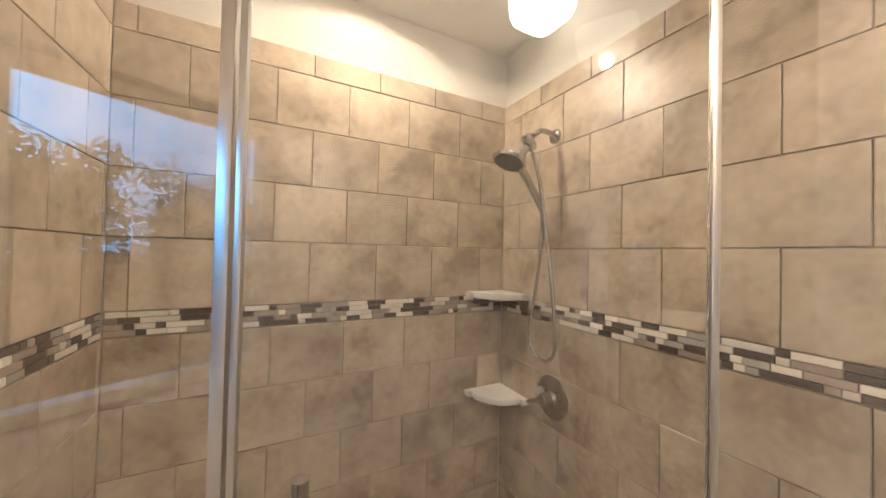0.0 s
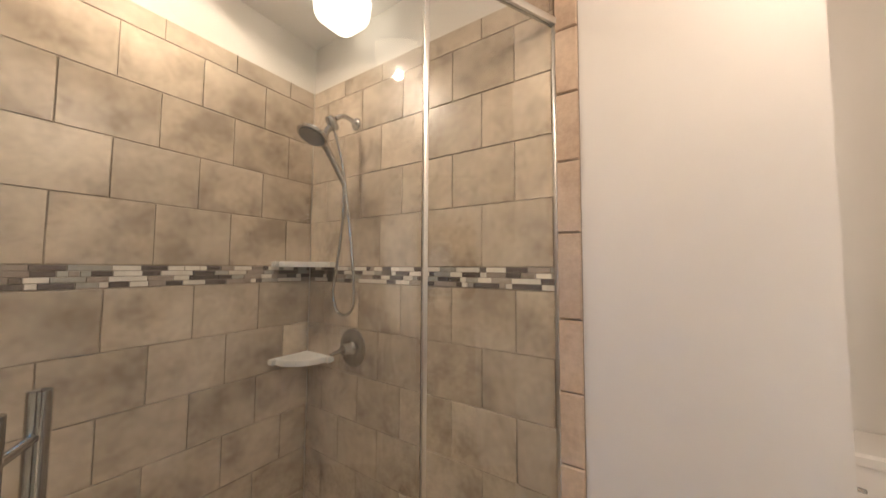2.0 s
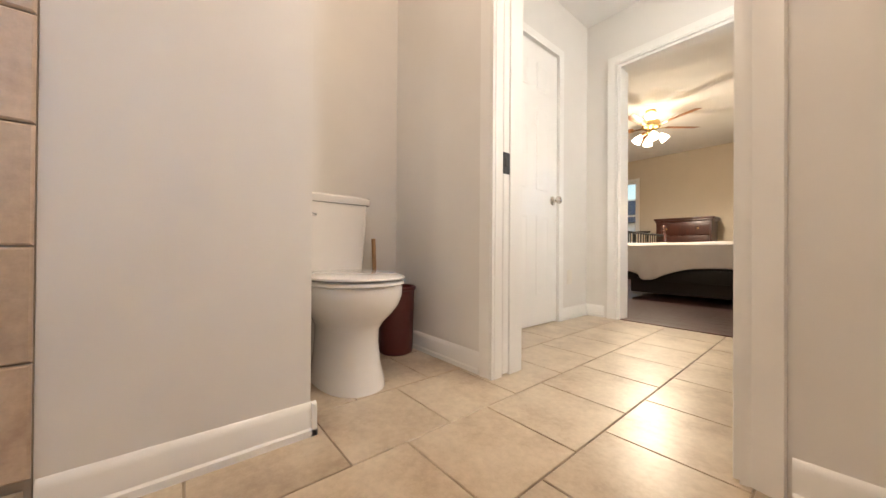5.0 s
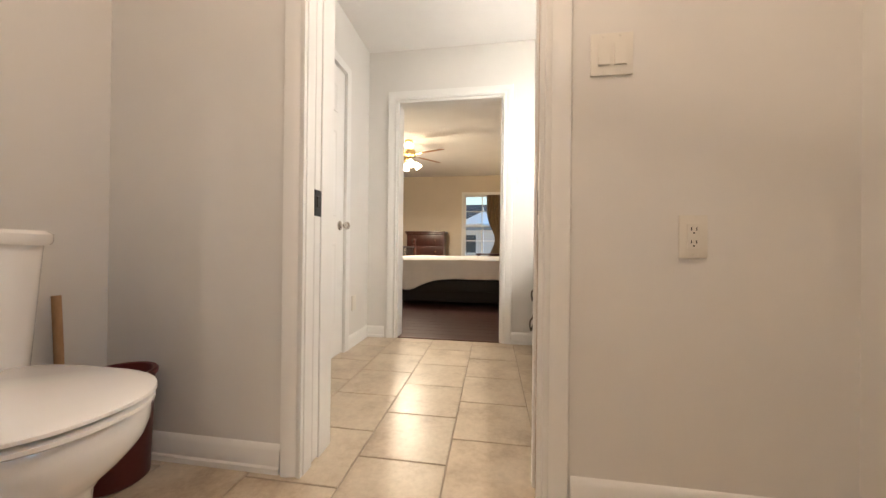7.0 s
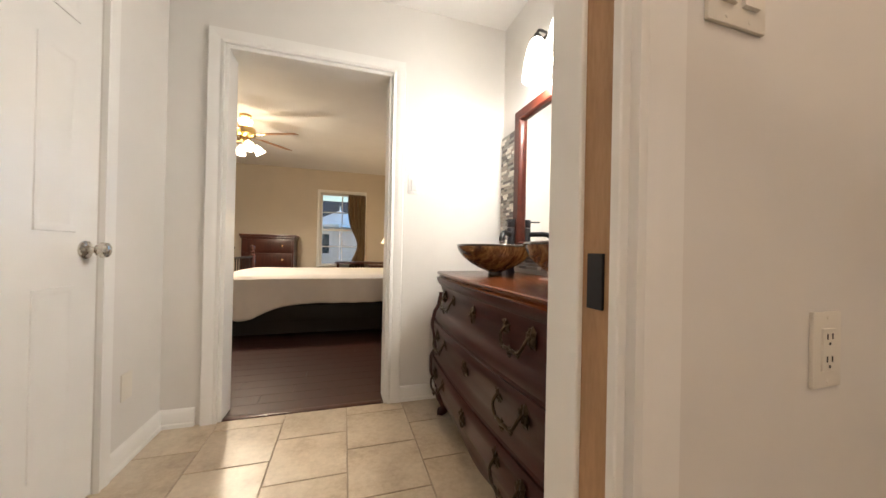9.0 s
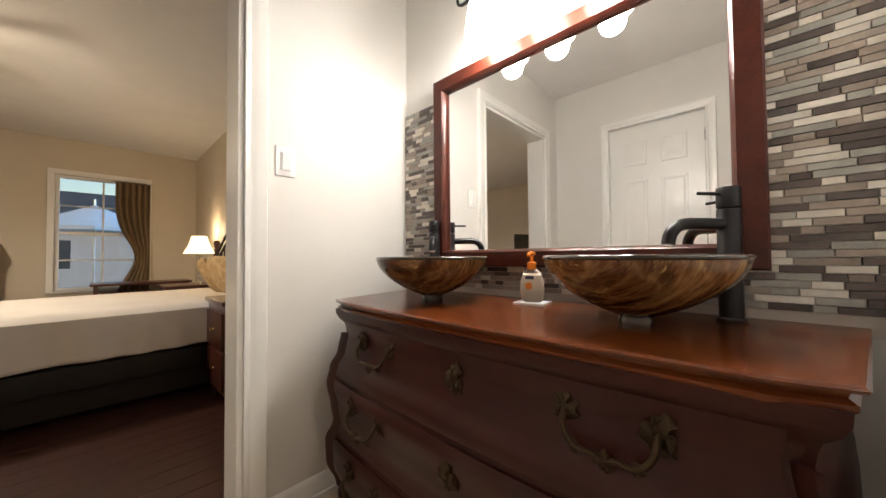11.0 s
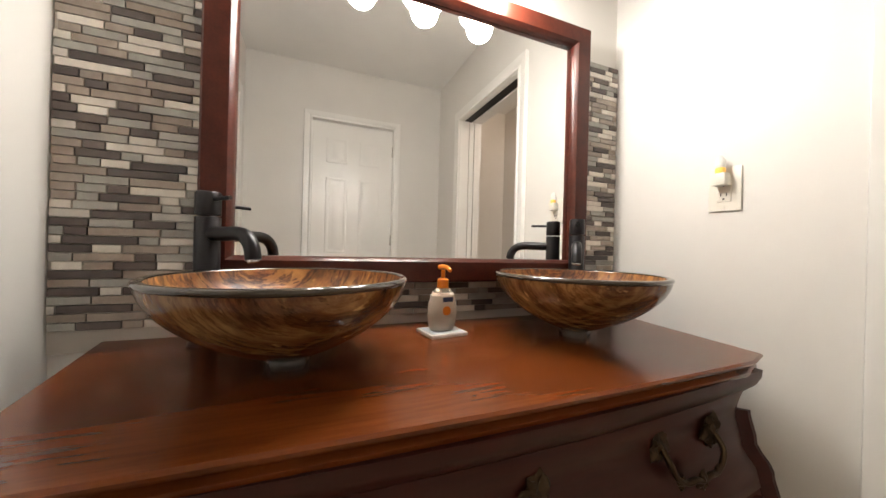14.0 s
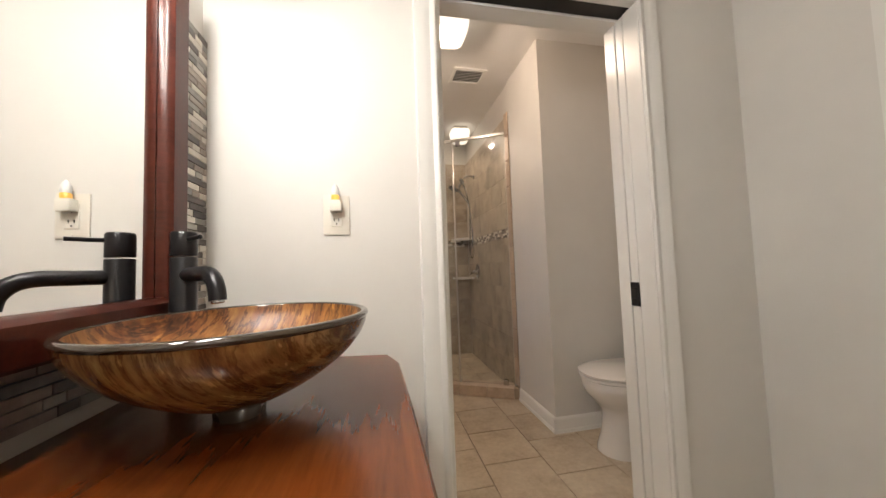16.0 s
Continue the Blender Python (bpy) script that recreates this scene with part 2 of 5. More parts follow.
def hole_wall(name, axis, a0, a1, u0, u1, z0, z1, holes, material, label):
    """A wall slab with openings. axis 'x': it spans x in a0..a1 and runs along y from u0 to u1; holes are (u, u, z, z)."""
    us = sorted({u0, u1, *(h[0] for h in holes), *(h[1] for h in holes)})
    zs = sorted({z0, z1, *(h[2] for h in holes), *(h[3] for h in holes)})
    solid = lambda i, j: 0 <= i < len(us) - 1 and 0 <= j < len(zs) - 1 and not any(h[0] <= us[i] < h[1] and h[2] <= zs[j] < h[3] for h in holes)
    b = bmesh.new()
    cache = {}

    def vert(a, u, z):
        key = (a, u, z)
        if key not in cache:
            cache[key] = b.verts.new((a, u, z) if axis == "x" else (u, a, z))
        return cache[key]
    for i in range(len(us) - 1):
        for j in range(len(zs) - 1):
            if not solid(i, j):
                continue
            ua, ub, za, zb = us[i], us[i + 1], zs[j], zs[j + 1]
            for a in (a0, a1):
                b.faces.new((vert(a, ua, za), vert(a, ub, za), vert(a, ub, zb), vert(a, ua, zb)))
            for ii, jj, p, q in ((i - 1, j, (ua, za), (ua, zb)), (i + 1, j, (ub, za), (ub, zb)), (i, j - 1, (ua, za), (ub, za)), (i, j + 1, (ua, zb), (ub, zb))):
                if not solid(ii, jj):
                    b.faces.new((vert(a0, *p), vert(a1, *p), vert(a1, *q), vert(a0, *q)))
    ob = part(name, b, material, smooth=False)
    return tagged(ob, label, "wall", kind="structure")


# ---- structure: shower room ----
TILETOP = 2.270


def plain(name, x0, x1, y0, y1, z0, z1, material, label, category="wall", bevel=0.0):
    return tagged(part(name, box(x0, x1, y0, y1, z0, z1, bevel), material, smooth=bool(bevel)), label, category, kind="structure")


hole_wall("wall_shower_head", "x", -0.13, -0.014, -0.15, 1.322, 0, HS, [], GREY, "warm grey painted wall above the shower tiles")
hole_wall("wall_shower_back", "y", -0.15, -0.014, -0.014, SX + 0.2, 0, HS, [], GREY, "warm grey painted wall above the shower tiles")
plain("wall_shower_side", SX + 0.014, RX + 0.12, -0.014, 0.465, 0, HS, GREY, "warm grey painted wall beside the shower")
hole_wall("wall_partition", "x", -0.12, 0.0, 1.322, ALY, 0, HS, [], GREY, "warm grey painted partition between shower and toilet")
hole_wall("wall_alcove_side", "y", ALY - 0.12, ALY, ALX - 0.12, -0.12, 0, HS, [], GREY, "warm grey painted side wall of the toilet alcove")
hole_wall("wall_alcove_back", "x", ALX - 0.12, ALX, ALY, DW0, 0, HS, [], GREY, "warm grey painted wall behind the toilet")
WIN = (0.475, 1.12, 1.13, 1.98)
hole_wall("wall_window", "x", RX, RX + 0.14, 0.465, DW0, 0, HS, [WIN], GREY, "warm grey painted wall with a window")
hole_wall("wall_pocket_door", "y", DW0, DW1, ALX - 0.12, RX + 0.14, 0, HS, [(PD0 - 0.02, PD1 + 0.045, 0, DOORH + 0.02)], GREY,
          "warm grey painted wall with a pocket doorway")
plain("ceiling_shower", ALX - 0.12, RX + 0.14, -0.15, DW0, HS, HS + 0.1, WHITE, "white painted ceiling of the shower room", "ceiling")

# ---- structure: vanity room ----
CD0, CD1 = 3.15, 3.79   # closet door
hole_wall("wall_closet", "x", CLX - 0.12, CLX, DW1, BW0, 0, HV, [(CD0, CD1, 0, DOORH)], GREY, "warm grey painted wall with a panelled door")
hole_wall("wall_vanity", "x", VX, VX + 0.12, DW1, BW0, 0, HV, [], GREY, "warm grey painted wall behind the vanity")
hole_wall("wall_bedroom_door", "y", BW0, BW1, BLX - 0.14, VX + 0.12, 0, HB, [(BD0, BD1, 0, DOORH)], GREY, "warm grey painted wall with an open doorway to the bedroom")
plain("ceiling_vanity", CLX - 0.12, VX + 0.12, DW1, BW0, HV, HV + 0.1, WHITE, "white painted ceiling of the vanity room", "ceiling")

# ---- structure: bedroom ----
FW = (0.05, 0.86, 0.60, 2.02)      # far window
RW = (5.65, 6.72, 0.90, 1.95)      # side window behind the bed head
NW = (-2.5, -1.68, 0.60, 2.02)     # second far window
hole_wall("wall_bedroom_far", "y", FARY, FARY + 0.14, BLX - 0.14, BRX + 0.14, 0, HB, [FW, NW], TAN, "tan painted bedroom wall with windows")
hole_wall("wall_bedroom_head", "x", BRX, BRX + 0.14, BW1, FARY, 0, HB, [RW], TAN, "tan painted bedroom wall behind the bed head")
hole_wall("wall_bedroom_side", "x", BLX - 0.14, BLX, BW1, FARY, 0, HB, [], TAN, "tan painted bedroom wall")
plain("bedroom_lining", -3.4, BD0 - 0.05, BW1, BW1 + 0.006, 0, HB, TAN, "tan painted bedroom side of the doorway wall")
plain("bedroom_lining", BD1 + 0.05, BRX, BW1, BW1 + 0.006, 0, HB, TAN, "tan painted bedroom side of the doorway wall")
plain("ceiling_bedroom", BLX - 0.14, BRX + 0.14, BW1, FARY + 0.14, HB, HB + 0.1, WHITE, "white painted bedroom ceiling", "ceiling")
plain("ground", -60, 60, -60, 60, -0.5, -0.3, GROUT, "dark lawn and ground outside in dusk", "ground")
floor = plain("floor", ALX - 0.2, RX + 0.14, -0.15, BW0 + 0.02, -0.12, -0.006, FGROUT, "beige stone-look floor tiles with grey grout", "floor")
bed_floor = plain("floor_bedroom", BLX - 0.14, BRX + 0.14, BW0 + 0.02, FARY + 0.14, -0.12, -0.008, DARKWOOD, "dark red-brown wooden floor planks", "floor")
plain("threshold_strip", BD0, BD1, BW0 + 0.005, BW0 + 0.045, -0.006, 0.006, DARKWOOD, "dark wooden threshold strip in the doorway", "threshold", 0.003)

# ---- trim ----
BASE = [(0, 0), (0.016, 0), (0.016, 0.018), (0.011, 0.024), (0.011, 0.074), (0.006, 0.090), (0, 0.095)]
CASING = [(0, 0), (0.018, 0.0), (0.018, 0.012), (0.013, 0.020), (0.016, 0.034), (0.020, 0.050), (0.020, 0.074), (0.012, 0.078), (0, 0.078)]


def baseboard(p, q, side=1):
    """A moulded board from p to q along a wall; it projects to the left of p-q, or to the right with side -1."""
    p, q = Vector((*p, 0)), Vector((*q, 0))
    d = (q - p).normalized()
    n = Vector((-d.y, d.x, 0)) * side
    b = loft([[e + n * u + Vector((0, 0, v)) for u, v in BASE] for e in (p, q)])
    return tagged(part("baseboard", b, TRIM), "white painted moulded baseboard along the wall", "baseboard", kind="structure")


def casing(name, axis, at, out, u0, u1, top, width=0.078, label="white painted door casing"):
    """Moulded casing round an opening: axis of the wall's normal, its face, the side it projects to, opening and head."""
    k = width / 0.078
    ob = root(name, Matrix(), label, "casing", kind="structure")

    def put(pts):
        return [((at + out * a, u, z) if axis == "x" else (u, at + out * a, z)) for a, u, z in pts]
    left = loft([put([(a, u0 - b * k, 0) for a, b in CASING]), put([(a, u0 - b * k, top + b * k) for a, b in CASING])])
    right = loft([put([(a, u1 + b * k, 0) for a, b in CASING]), put([(a, u1 + b * k, top + b * k) for a, b in CASING])])
    head = loft([put([(a, u0 - b * k, top + b * k) for a, b in CASING]), put([(a, u1 + b * k, top + b * k) for a, b in CASING])])
    for n, b in (("side_casing", left), ("side_casing", right), ("head_casing", head)):
        part(n, b, TRIM, ob)
    return ob


def jamb(name, axis, a0, a1, u0, u1, top, t=0.02, label="white painted door jamb"):
    ob = root(name, Matrix(), label, "jamb", kind="structure")
    for n, lo, hi, z0, z1 in (("side_jamb", u0, u0 + t, 0, top), ("side_jamb", u1 - t, u1, 0, top), ("head_jamb", u0, u1, top, top + t)):
        part(n, box(*((a0, a1, lo, hi) if axis == "x" else (lo, hi, a0, a1)), z0, z1, 0.002, 1), TRIM, ob)
    return ob


baseboard((0.0, ALY + 0.016), (0.0, 1.325), 1)
baseboard((ALX + 0.016, ALY), (0.016, ALY), 1)
baseboard((ALX, DW0), (ALX, ALY), 1)
baseboard((-0.012, DW0), (ALX, DW0), 1)
baseboard((RX, DW0), (PD1 + 0.105, DW0), 1)
baseboard((RX, 0.62), (RX, DW0), 1)
baseboard((CLX, BW0), (CLX, CD1 + 0.065), 1)
baseboard((CLX, CD0 - 0.065), (CLX, DW1), 1)
baseboard((VX, BW0), (BD1 + 0.06, BW0), 1)
baseboard((BD0 - 0.10, BW0), (CLX, BW0), 1)
baseboard((CLX, DW1), (PD0 - 0.10, DW1), 1)
baseboard((PD1 + 0.10, DW1), (VX, DW1), 1)
baseboard((BLX, FARY), (BRX, FARY), -1)
baseboard((BRX, FARY), (BRX, BW1), -1)

casing("door_casing_bedroom", "y", BW0, -1, BD0, BD1, DOORH, 0.075, "white painted casing round the bedroom doorway")
casing("door_casing_bedroom_side", "y", BW1 + 0.006, 1, BD0, BD1, DOORH, 0.07, "white painted casing round the bedroom doorway")
jamb("door_jamb_bedroom", "y", BW0 - 0.002, BW1 + 0.008, BD0, BD1, DOORH - 0.02)
casing("door_casing_shower_room", "y", DW0, -1, PD0, PD1 + 0.022, DOORH, 0.075, "white painted casing round the pocket doorway")
casing("door_casing_pocket", "y", DW1, 1, PD0, PD1 + 0.040, DOORH, 0.070, "white painted casing round the pocket doorway")
casing("door_casing_closet", "x", CLX, 1, CD0, CD1, DOORH, 0.06, "white painted casing round the panelled closet door")

# split pocket jamb: two white strips with a slot, raw pine and a dark strike plate opposite
pj = root("door_jamb_pocket", Matrix(), "white painted pocket door jamb with a raw pine edge and dark metal latch", "jamb", kind="structure")
part("side_jamb", box(PD0 - 0.022, PD0 + 0.004, DW0 - 0.004, DW0 + 0.044, 0, DOORH, 0.002, 1), TRIM, pj)
part("side_jamb", box(PD0 - 0.022, PD0 + 0.004, DW0 + 0.092, DW1 + 0.004, 0, DOORH, 0.002, 1), TRIM, pj)
part("pocket_door_edge", box(PD0 - 0.030, PD0 + 0.002, DW0 + 0.049, DW0 + 0.087, 0.01, DOORH, 0.002, 1), TRIM, pj, "white edge of the pocket door slid into the wall")
part("slot_lining", box(PD0 - 0.06, PD0 - 0.022, DW0 + 0.042, DW0 + 0.094, 0, DOORH), PINE, pj, "bare pine lining of the pocket")
part("latch_plate", box(PD0 + 0.000, PD0 + 0.0055, DW0 + 0.046, DW0 + 0.088, 0.870, 0.962, 0.001, 1), BLACK, pj, "dark bronze pocket door latch")
part("latch_bolt", box(PD0 + 0.003, PD0 + 0.009, DW0 + 0.056, DW0 + 0.078, 0.900, 0.940, 0.002, 1), IRON, pj)
part("side_jamb", box(PD1 + 0.006, PD1 + 0.045, DW0 + 0.064, DW0 + 0.100, 0, DOORH, 0.002, 1), TRIM, pj)
part("side_jamb", box(PD1 + 0.032, PD1 + 0.045, DW0 + 0.100, DW1 + 0.004, 0, DOORH, 0.002, 1), TRIM, pj)
part("pine_strip", box(PD1 + 0.014, PD1 + 0.045, DW0 + 0.012, DW0 + 0.064, 0, DOORH), PINE, pj, "bare pine strip of the door jamb")
part("side_jamb", box(PD1 + 0.008, PD1 + 0.045, DW0 - 0.004, DW0 + 0.012, 0, DOORH, 0.002, 1), TRIM, pj)
part("strike_plate", box(PD1 + 0.010, PD1 + 0.015, DW0 + 0.024, DW0 + 0.052, 0.870, 0.945, 0.001, 1), BLACK, pj, "dark metal strike plate")
part("head_jamb", box(PD0, PD1, DW0 - 0.002, DW0 + 0.06, DOORH - 0.004, DOORH + 0.02), TRIM, pj)
part("head_jamb", box(PD0, PD1 + 0.03, DW0 + 0.135, DW1 + 0.002, DOORH - 0.004, DOORH + 0.02), TRIM, pj)
part("door_track", box(PD0 - 0.03, PD1, DW0 + 0.064, DW0 + 0.130, DOORH + 0.004, DOORH + 0.02), IRON, pj, "dark metal pocket door track")


# ---- six-panel closet door ----
def panel_door(name, m, w, h, label):
    """A six-panel door in the local xz plane, hinged at x=0, front towards +y."""
    d = root(name, m, label, "door", kind="structure")
    b = box(0, w, -0.035, 0, 0.008, h, 0.002, 1)
    part("leaf", b, TRIM, d)
    st, mid = 0.105, 0.095
    pw = (w - 2 * st - mid) / 2
    for x in (st, st + pw + mid):
        for z0, z1 in ((0.22, 0.80), (0.98, 1.58), (1.70, 1.90)):
            for y, s in ((0.0, 1), (-0.035, -1)):
                p = bmesh.new()
                ring = lambda i, e: [(x + i, y + s * e, z0 + i), (x + pw - i, y + s * e, z0 + i), (x + pw - i, y + s * e, z1 - i), (x + i, y + s * e, z1 - i)]
                b2 = loft([ring(0, -0.001), ring(0.002, 0.004), ring(0.012, 0.005), ring(0.020, 0.0012), ring(0.030, 0.0012), ring(0.055, 0.006)])
                join(p, b2)
                part("panel", p, TRIM, d)
    k = part("door_knob", lathe([(0, 0), (0.032, 0), (0.033, 0.006), (0.020, 0.010), (0.011, 0.014), (0.011, 0.032), (0.022, 0.040), (0.029, 0.052), (0.026, 0.066), (0.014, 0.072), (0, 0.073)], 32),
             NICKEL, d, "round satin nickel door knob")
    k.matrix_local = pose(w - 0.06, 0, 0.92, -90)
    for z in (0.25, 1.05, 1.80):
        part("hinge", lathe([(0, 0), (0.006, 0), (0.006, 0.09), (0, 0.09)], 12, Matrix.Translation((-0.002, 0.006, z))), NICKEL, d)
    return d


closet = panel_door("door_closet", pose(CLX - 0.004, CD0 + 0.004, 0, 0, 0, 90) @ Matrix.Scale(-1, 4, (0, 1, 0)), CD1 - CD0 - 0.008, DOORH - 0.01, "closed white six-panel door with a satin nickel knob")
jamb("door_jamb_closet", "x", CLX - 0.12, CLX - 0.006, CD0 - 0.016, CD1 + 0.016, DOORH - 0.004)
plain("closet_back", CLX - 0.60, CLX - 0.58, CD0 - 0.3, CD1 + 0.3, 0, HV, GREY, "plain painted closet wall behind the door")


# ---- plates ----
def plate(name, m, w, h, kind, material, label):
    """A wall plate in the local xz plane, front towards -y."""
    p = root(name, m, label, "outlet" if kind.startswith("outlet") else "switch")
    part("cover", box(-w / 2, w / 2, -0.006, 0, -h / 2, h / 2, 0.0022), material, p)
    if kind == "rockers":
        for x in (-0.023, 0.023):
            part("rocker", loft([[(x - 0.0165, -0.005, -0.033), (x + 0.0165, -0.005, -0.033), (x + 0.0165, -0.005, 0.033), (x - 0.0165, -0.005, 0.033)],
                                 [(x - 0.0155, -0.011, -0.032), (x + 0.0155, -0.011, -0.032), (x + 0.0155, -0.0065, 0.032), (x - 0.0155, -0.0065, 0.032)]]), material, p)
    if kind == "rocker":
        part("surround", box(-0.021, 0.021, -0.0085, -0.005, -0.036, 0.036, 0.001, 1), material, p)
        part("rocker", loft([[(-0.0165, -0.008, -0.032), (0.0165, -0.008, -0.032), (0.0165, -0.008, 0.032), (-0.0165, -0.008, 0.032)],
                             [(-0.0155, -0.010, -0.031), (0.0155, -0.010, -0.031), (0.0155, -0.016, 0.031), (-0.0155, -0.016, 0.031)]]), material, p)
    if kind == "outlet":
        part("receptacle", box(-0.0165, 0.0165, -0.0085, -0.005, -0.034, 0.034, 0.001, 1), material, p)
        for z in (-0.018, 0.018):
            for x in (-0.0065, 0.0065):
                part("slot", box(x - 0.0012, x + 0.0012, -0.0092, -0.008, z - 0.001, z + 0.008), IRON, p)
            part("ground_hole", lathe([(0, 0), (0.0024, 0), (0.0024, 0.001), (0, 0.001)], 10, Matrix.Translation((0, -0.0092, z - 0.008)) @ pose(0, 0, 0, -90)), IRON, p)
    for z in (-h * 0.42, h * 0.42):
        for x in ((-0.023, 0.023) if kind == "rockers" else (0,)):
            part("screw", lathe([(0, 0), (0.003, 0), (0.0025, 0.001), (0, 0.0012)], 10, Matrix.Translation((x, -0.006, z)) @ pose(0, 0, 0, 90)), material, p)
    return p


plate("double_switch", pose(1.020, DW0, 1.328), 0.116, 0.122, "rockers", PLASTIC, "ivory double rocker light switch on the grey wall")
plate("wall_outlet", pose(1.238, DW0, 0.800), 0.072, 0.12, "outlet", PLASTIC, "ivory duplex wall outlet on the grey wall")
plate("light_switch", pose(0.912, BW0, 1.352), 0.075, 0.115, "rocker", WPLASTIC, "white rocker light switch beside the bedroom doorway")
plate("blank_plate", pose(CLX, 3.97, 0.334, 0, 0, 90), 0.072, 0.115, "blank", PLASTIC, "ivory blank wall plate above the baseboard")
plate("vanity_outlet", pose(1.170, DW1, 1.213, 0, 0, 180), 0.076, 0.118, "outlet", PLASTIC, "ivory wall outlet with a night light plugged in")
nl = root("night_light", pose(1.170, DW1 + 0.0095, 1.241, 0, 0, 180), "small ivory plug-in night light with an amber bulb", "night light")
part("plug_body", box(-0.017, 0.017, -0.028, 0, -0.020, 0.014, 0.005), PLASTIC, nl)
AMBER = glow("amber_bulb_glass", (1.0, 0.55, 0.12), 0.25)
AMBER.node_tree.nodes["Principled BSDF"].inputs["Base Color"].default_value = (0.85, 0.45, 0.08, 1)
part("collar", lathe([(0, 0.012), (0.011, 0.012), (0.012, 0.024), (0.010, 0.028), (0, 0.028)], 20, Matrix.Translation((0, -0.016, 0))), AMBER, nl, "amber collar")
part("bulb", lathe([(0.009, 0.026), (0.0115, 0.036), (0.010, 0.048), (0.005, 0.058), (0, 0.062)], 20, Matrix.Translation((0, -0.016, 0))), WPLASTIC, nl, "frosted bulb")


# ---- ceiling fixtures ----
OPAL = glow("lit_opal_glass", (1.0, 0.88, 0.72), 1.2)
OPALV = glow("lit_frosted_shade", (1.0, 0.93, 0.84), 8.0)


def ceiling_light(where, size, drop, watts, label):
    c = root("ceiling_light", pose(*where), label, "ceiling light", "square ceiling lights")
    part("canopy", box(-size * 0.36, size * 0.36, -size * 0.36, size * 0.36, -0.03, 0, 0.006), NICKEL, c, "brushed metal canopy")
    n = 24

    def ring(s, z, k=4.5):
        pts = []
        for i in range(n * 2):
            a = 2 * math.pi * i / (n * 2)
            ca, sa = math.cos(a), math.sin(a)
            r = s / (abs(ca) ** k + abs(sa) ** k) ** (1 / k)
            pts.append((r * ca, r * sa, z))
        return pts
    part("shade", loft([ring(size * 0.40, -0.030), ring(size * 0.48, -0.036), ring(size * 0.5, -0.05), ring(size * 0.47, -drop + 0.03), ring(size * 0.43, -drop + 0.008), ring(size * 0.36, -drop)]), OPAL, c, "lit frosted white square shade")
    x, y, z = where
    if watts:
        lamp("ceiling_lamp", (x, y, z - drop - 0.03), watts, 0.024, (1.0, 0.775, 0.605))
    return c


ceiling_light((0.17, 0.42, HS), 0.20, 0.150, 0, "lit square frosted glass ceiling light in the shower")
ceiling_light((0.62, 1.93, HS), 0.24, 0.13, 14.8, "lit square frosted glass ceiling light of the bathroom")
rl = root("recessed_light", pose(0.72, 0.17, HS), "round recessed ceiling light over the shower", "ceiling light")
part("trim_ring", lathe([(0.055, 0.0), (0.085, 0.0), (0.085, -0.004), (0.075, -0.008), (0.055, -0.003), (0.055, 0)], 40), WPLASTIC, rl, "white trim ring")
part("lens", lathe([(0, -0.003), (0.055, -0.003), (0.055, 0.0), (0, 0.0)], 32), OPAL, rl, "lit frosted lens")
beam = bpy.data.lights.new("recessed_lamp", "SPOT")
beam.energy, beam.shadow_soft_size, beam.color, beam.spot_size, beam.spot_blend = 26.0, 0.045, (1.0, 0.80, 0.62), radians(165), 0.35
new("recessed_lamp", beam).location = (0.72, 0.17, HS - 0.012)

vent = root("ceiling_vent", pose(0.34, 1.37, HS), "white metal ceiling vent with dark slots", "vent")
for x0, x1, y0, y1 in ((-0.13, 0.13, -0.10, -0.075), (-0.13, 0.13, 0.075, 0.10), (-0.13, -0.105, -0.075, 0.075), (0.105, 0.13, -0.075, 0.075)):
    part("frame", box(x0, x1, y0, y1, -0.012, 0, 0.002, 1), TRIM, vent)
part("backing", box(-0.105, 0.105, -0.075, 0.075, -0.003, -0.0005), IRON, vent, "dark duct behind the slats")
for i in range(7):
    b = box(-0.105, 0.105, -0.0055, 0.0055, -0.0008, 0.0008)
    part("slat", b, TRIM, vent).matrix_local = pose(0, -0.06 + i * 0.02, -0.007, -40)


# ---- shower enclosure ----
GTOP = 2.125
enc = root("shower_enclosure", Matrix(), "clear glass shower enclosure with aluminium posts and top rail", "shower enclosure")


def along(p, q):
    """The pose of a glass run from p to q, and its length."""
    dx, dy = q[0] - p[0], q[1] - p[1]
    return pose(p[0], p[1], 0, 0, 0, math.degrees(math.atan2(dy, dx))), math.hypot(dx, dy)


def fit_part(name, bm, material, m, label="", parent=None):
    ob = part(name, bm, material, enc if parent is None else parent, label)
    ob.matrix_local = m
    return ob


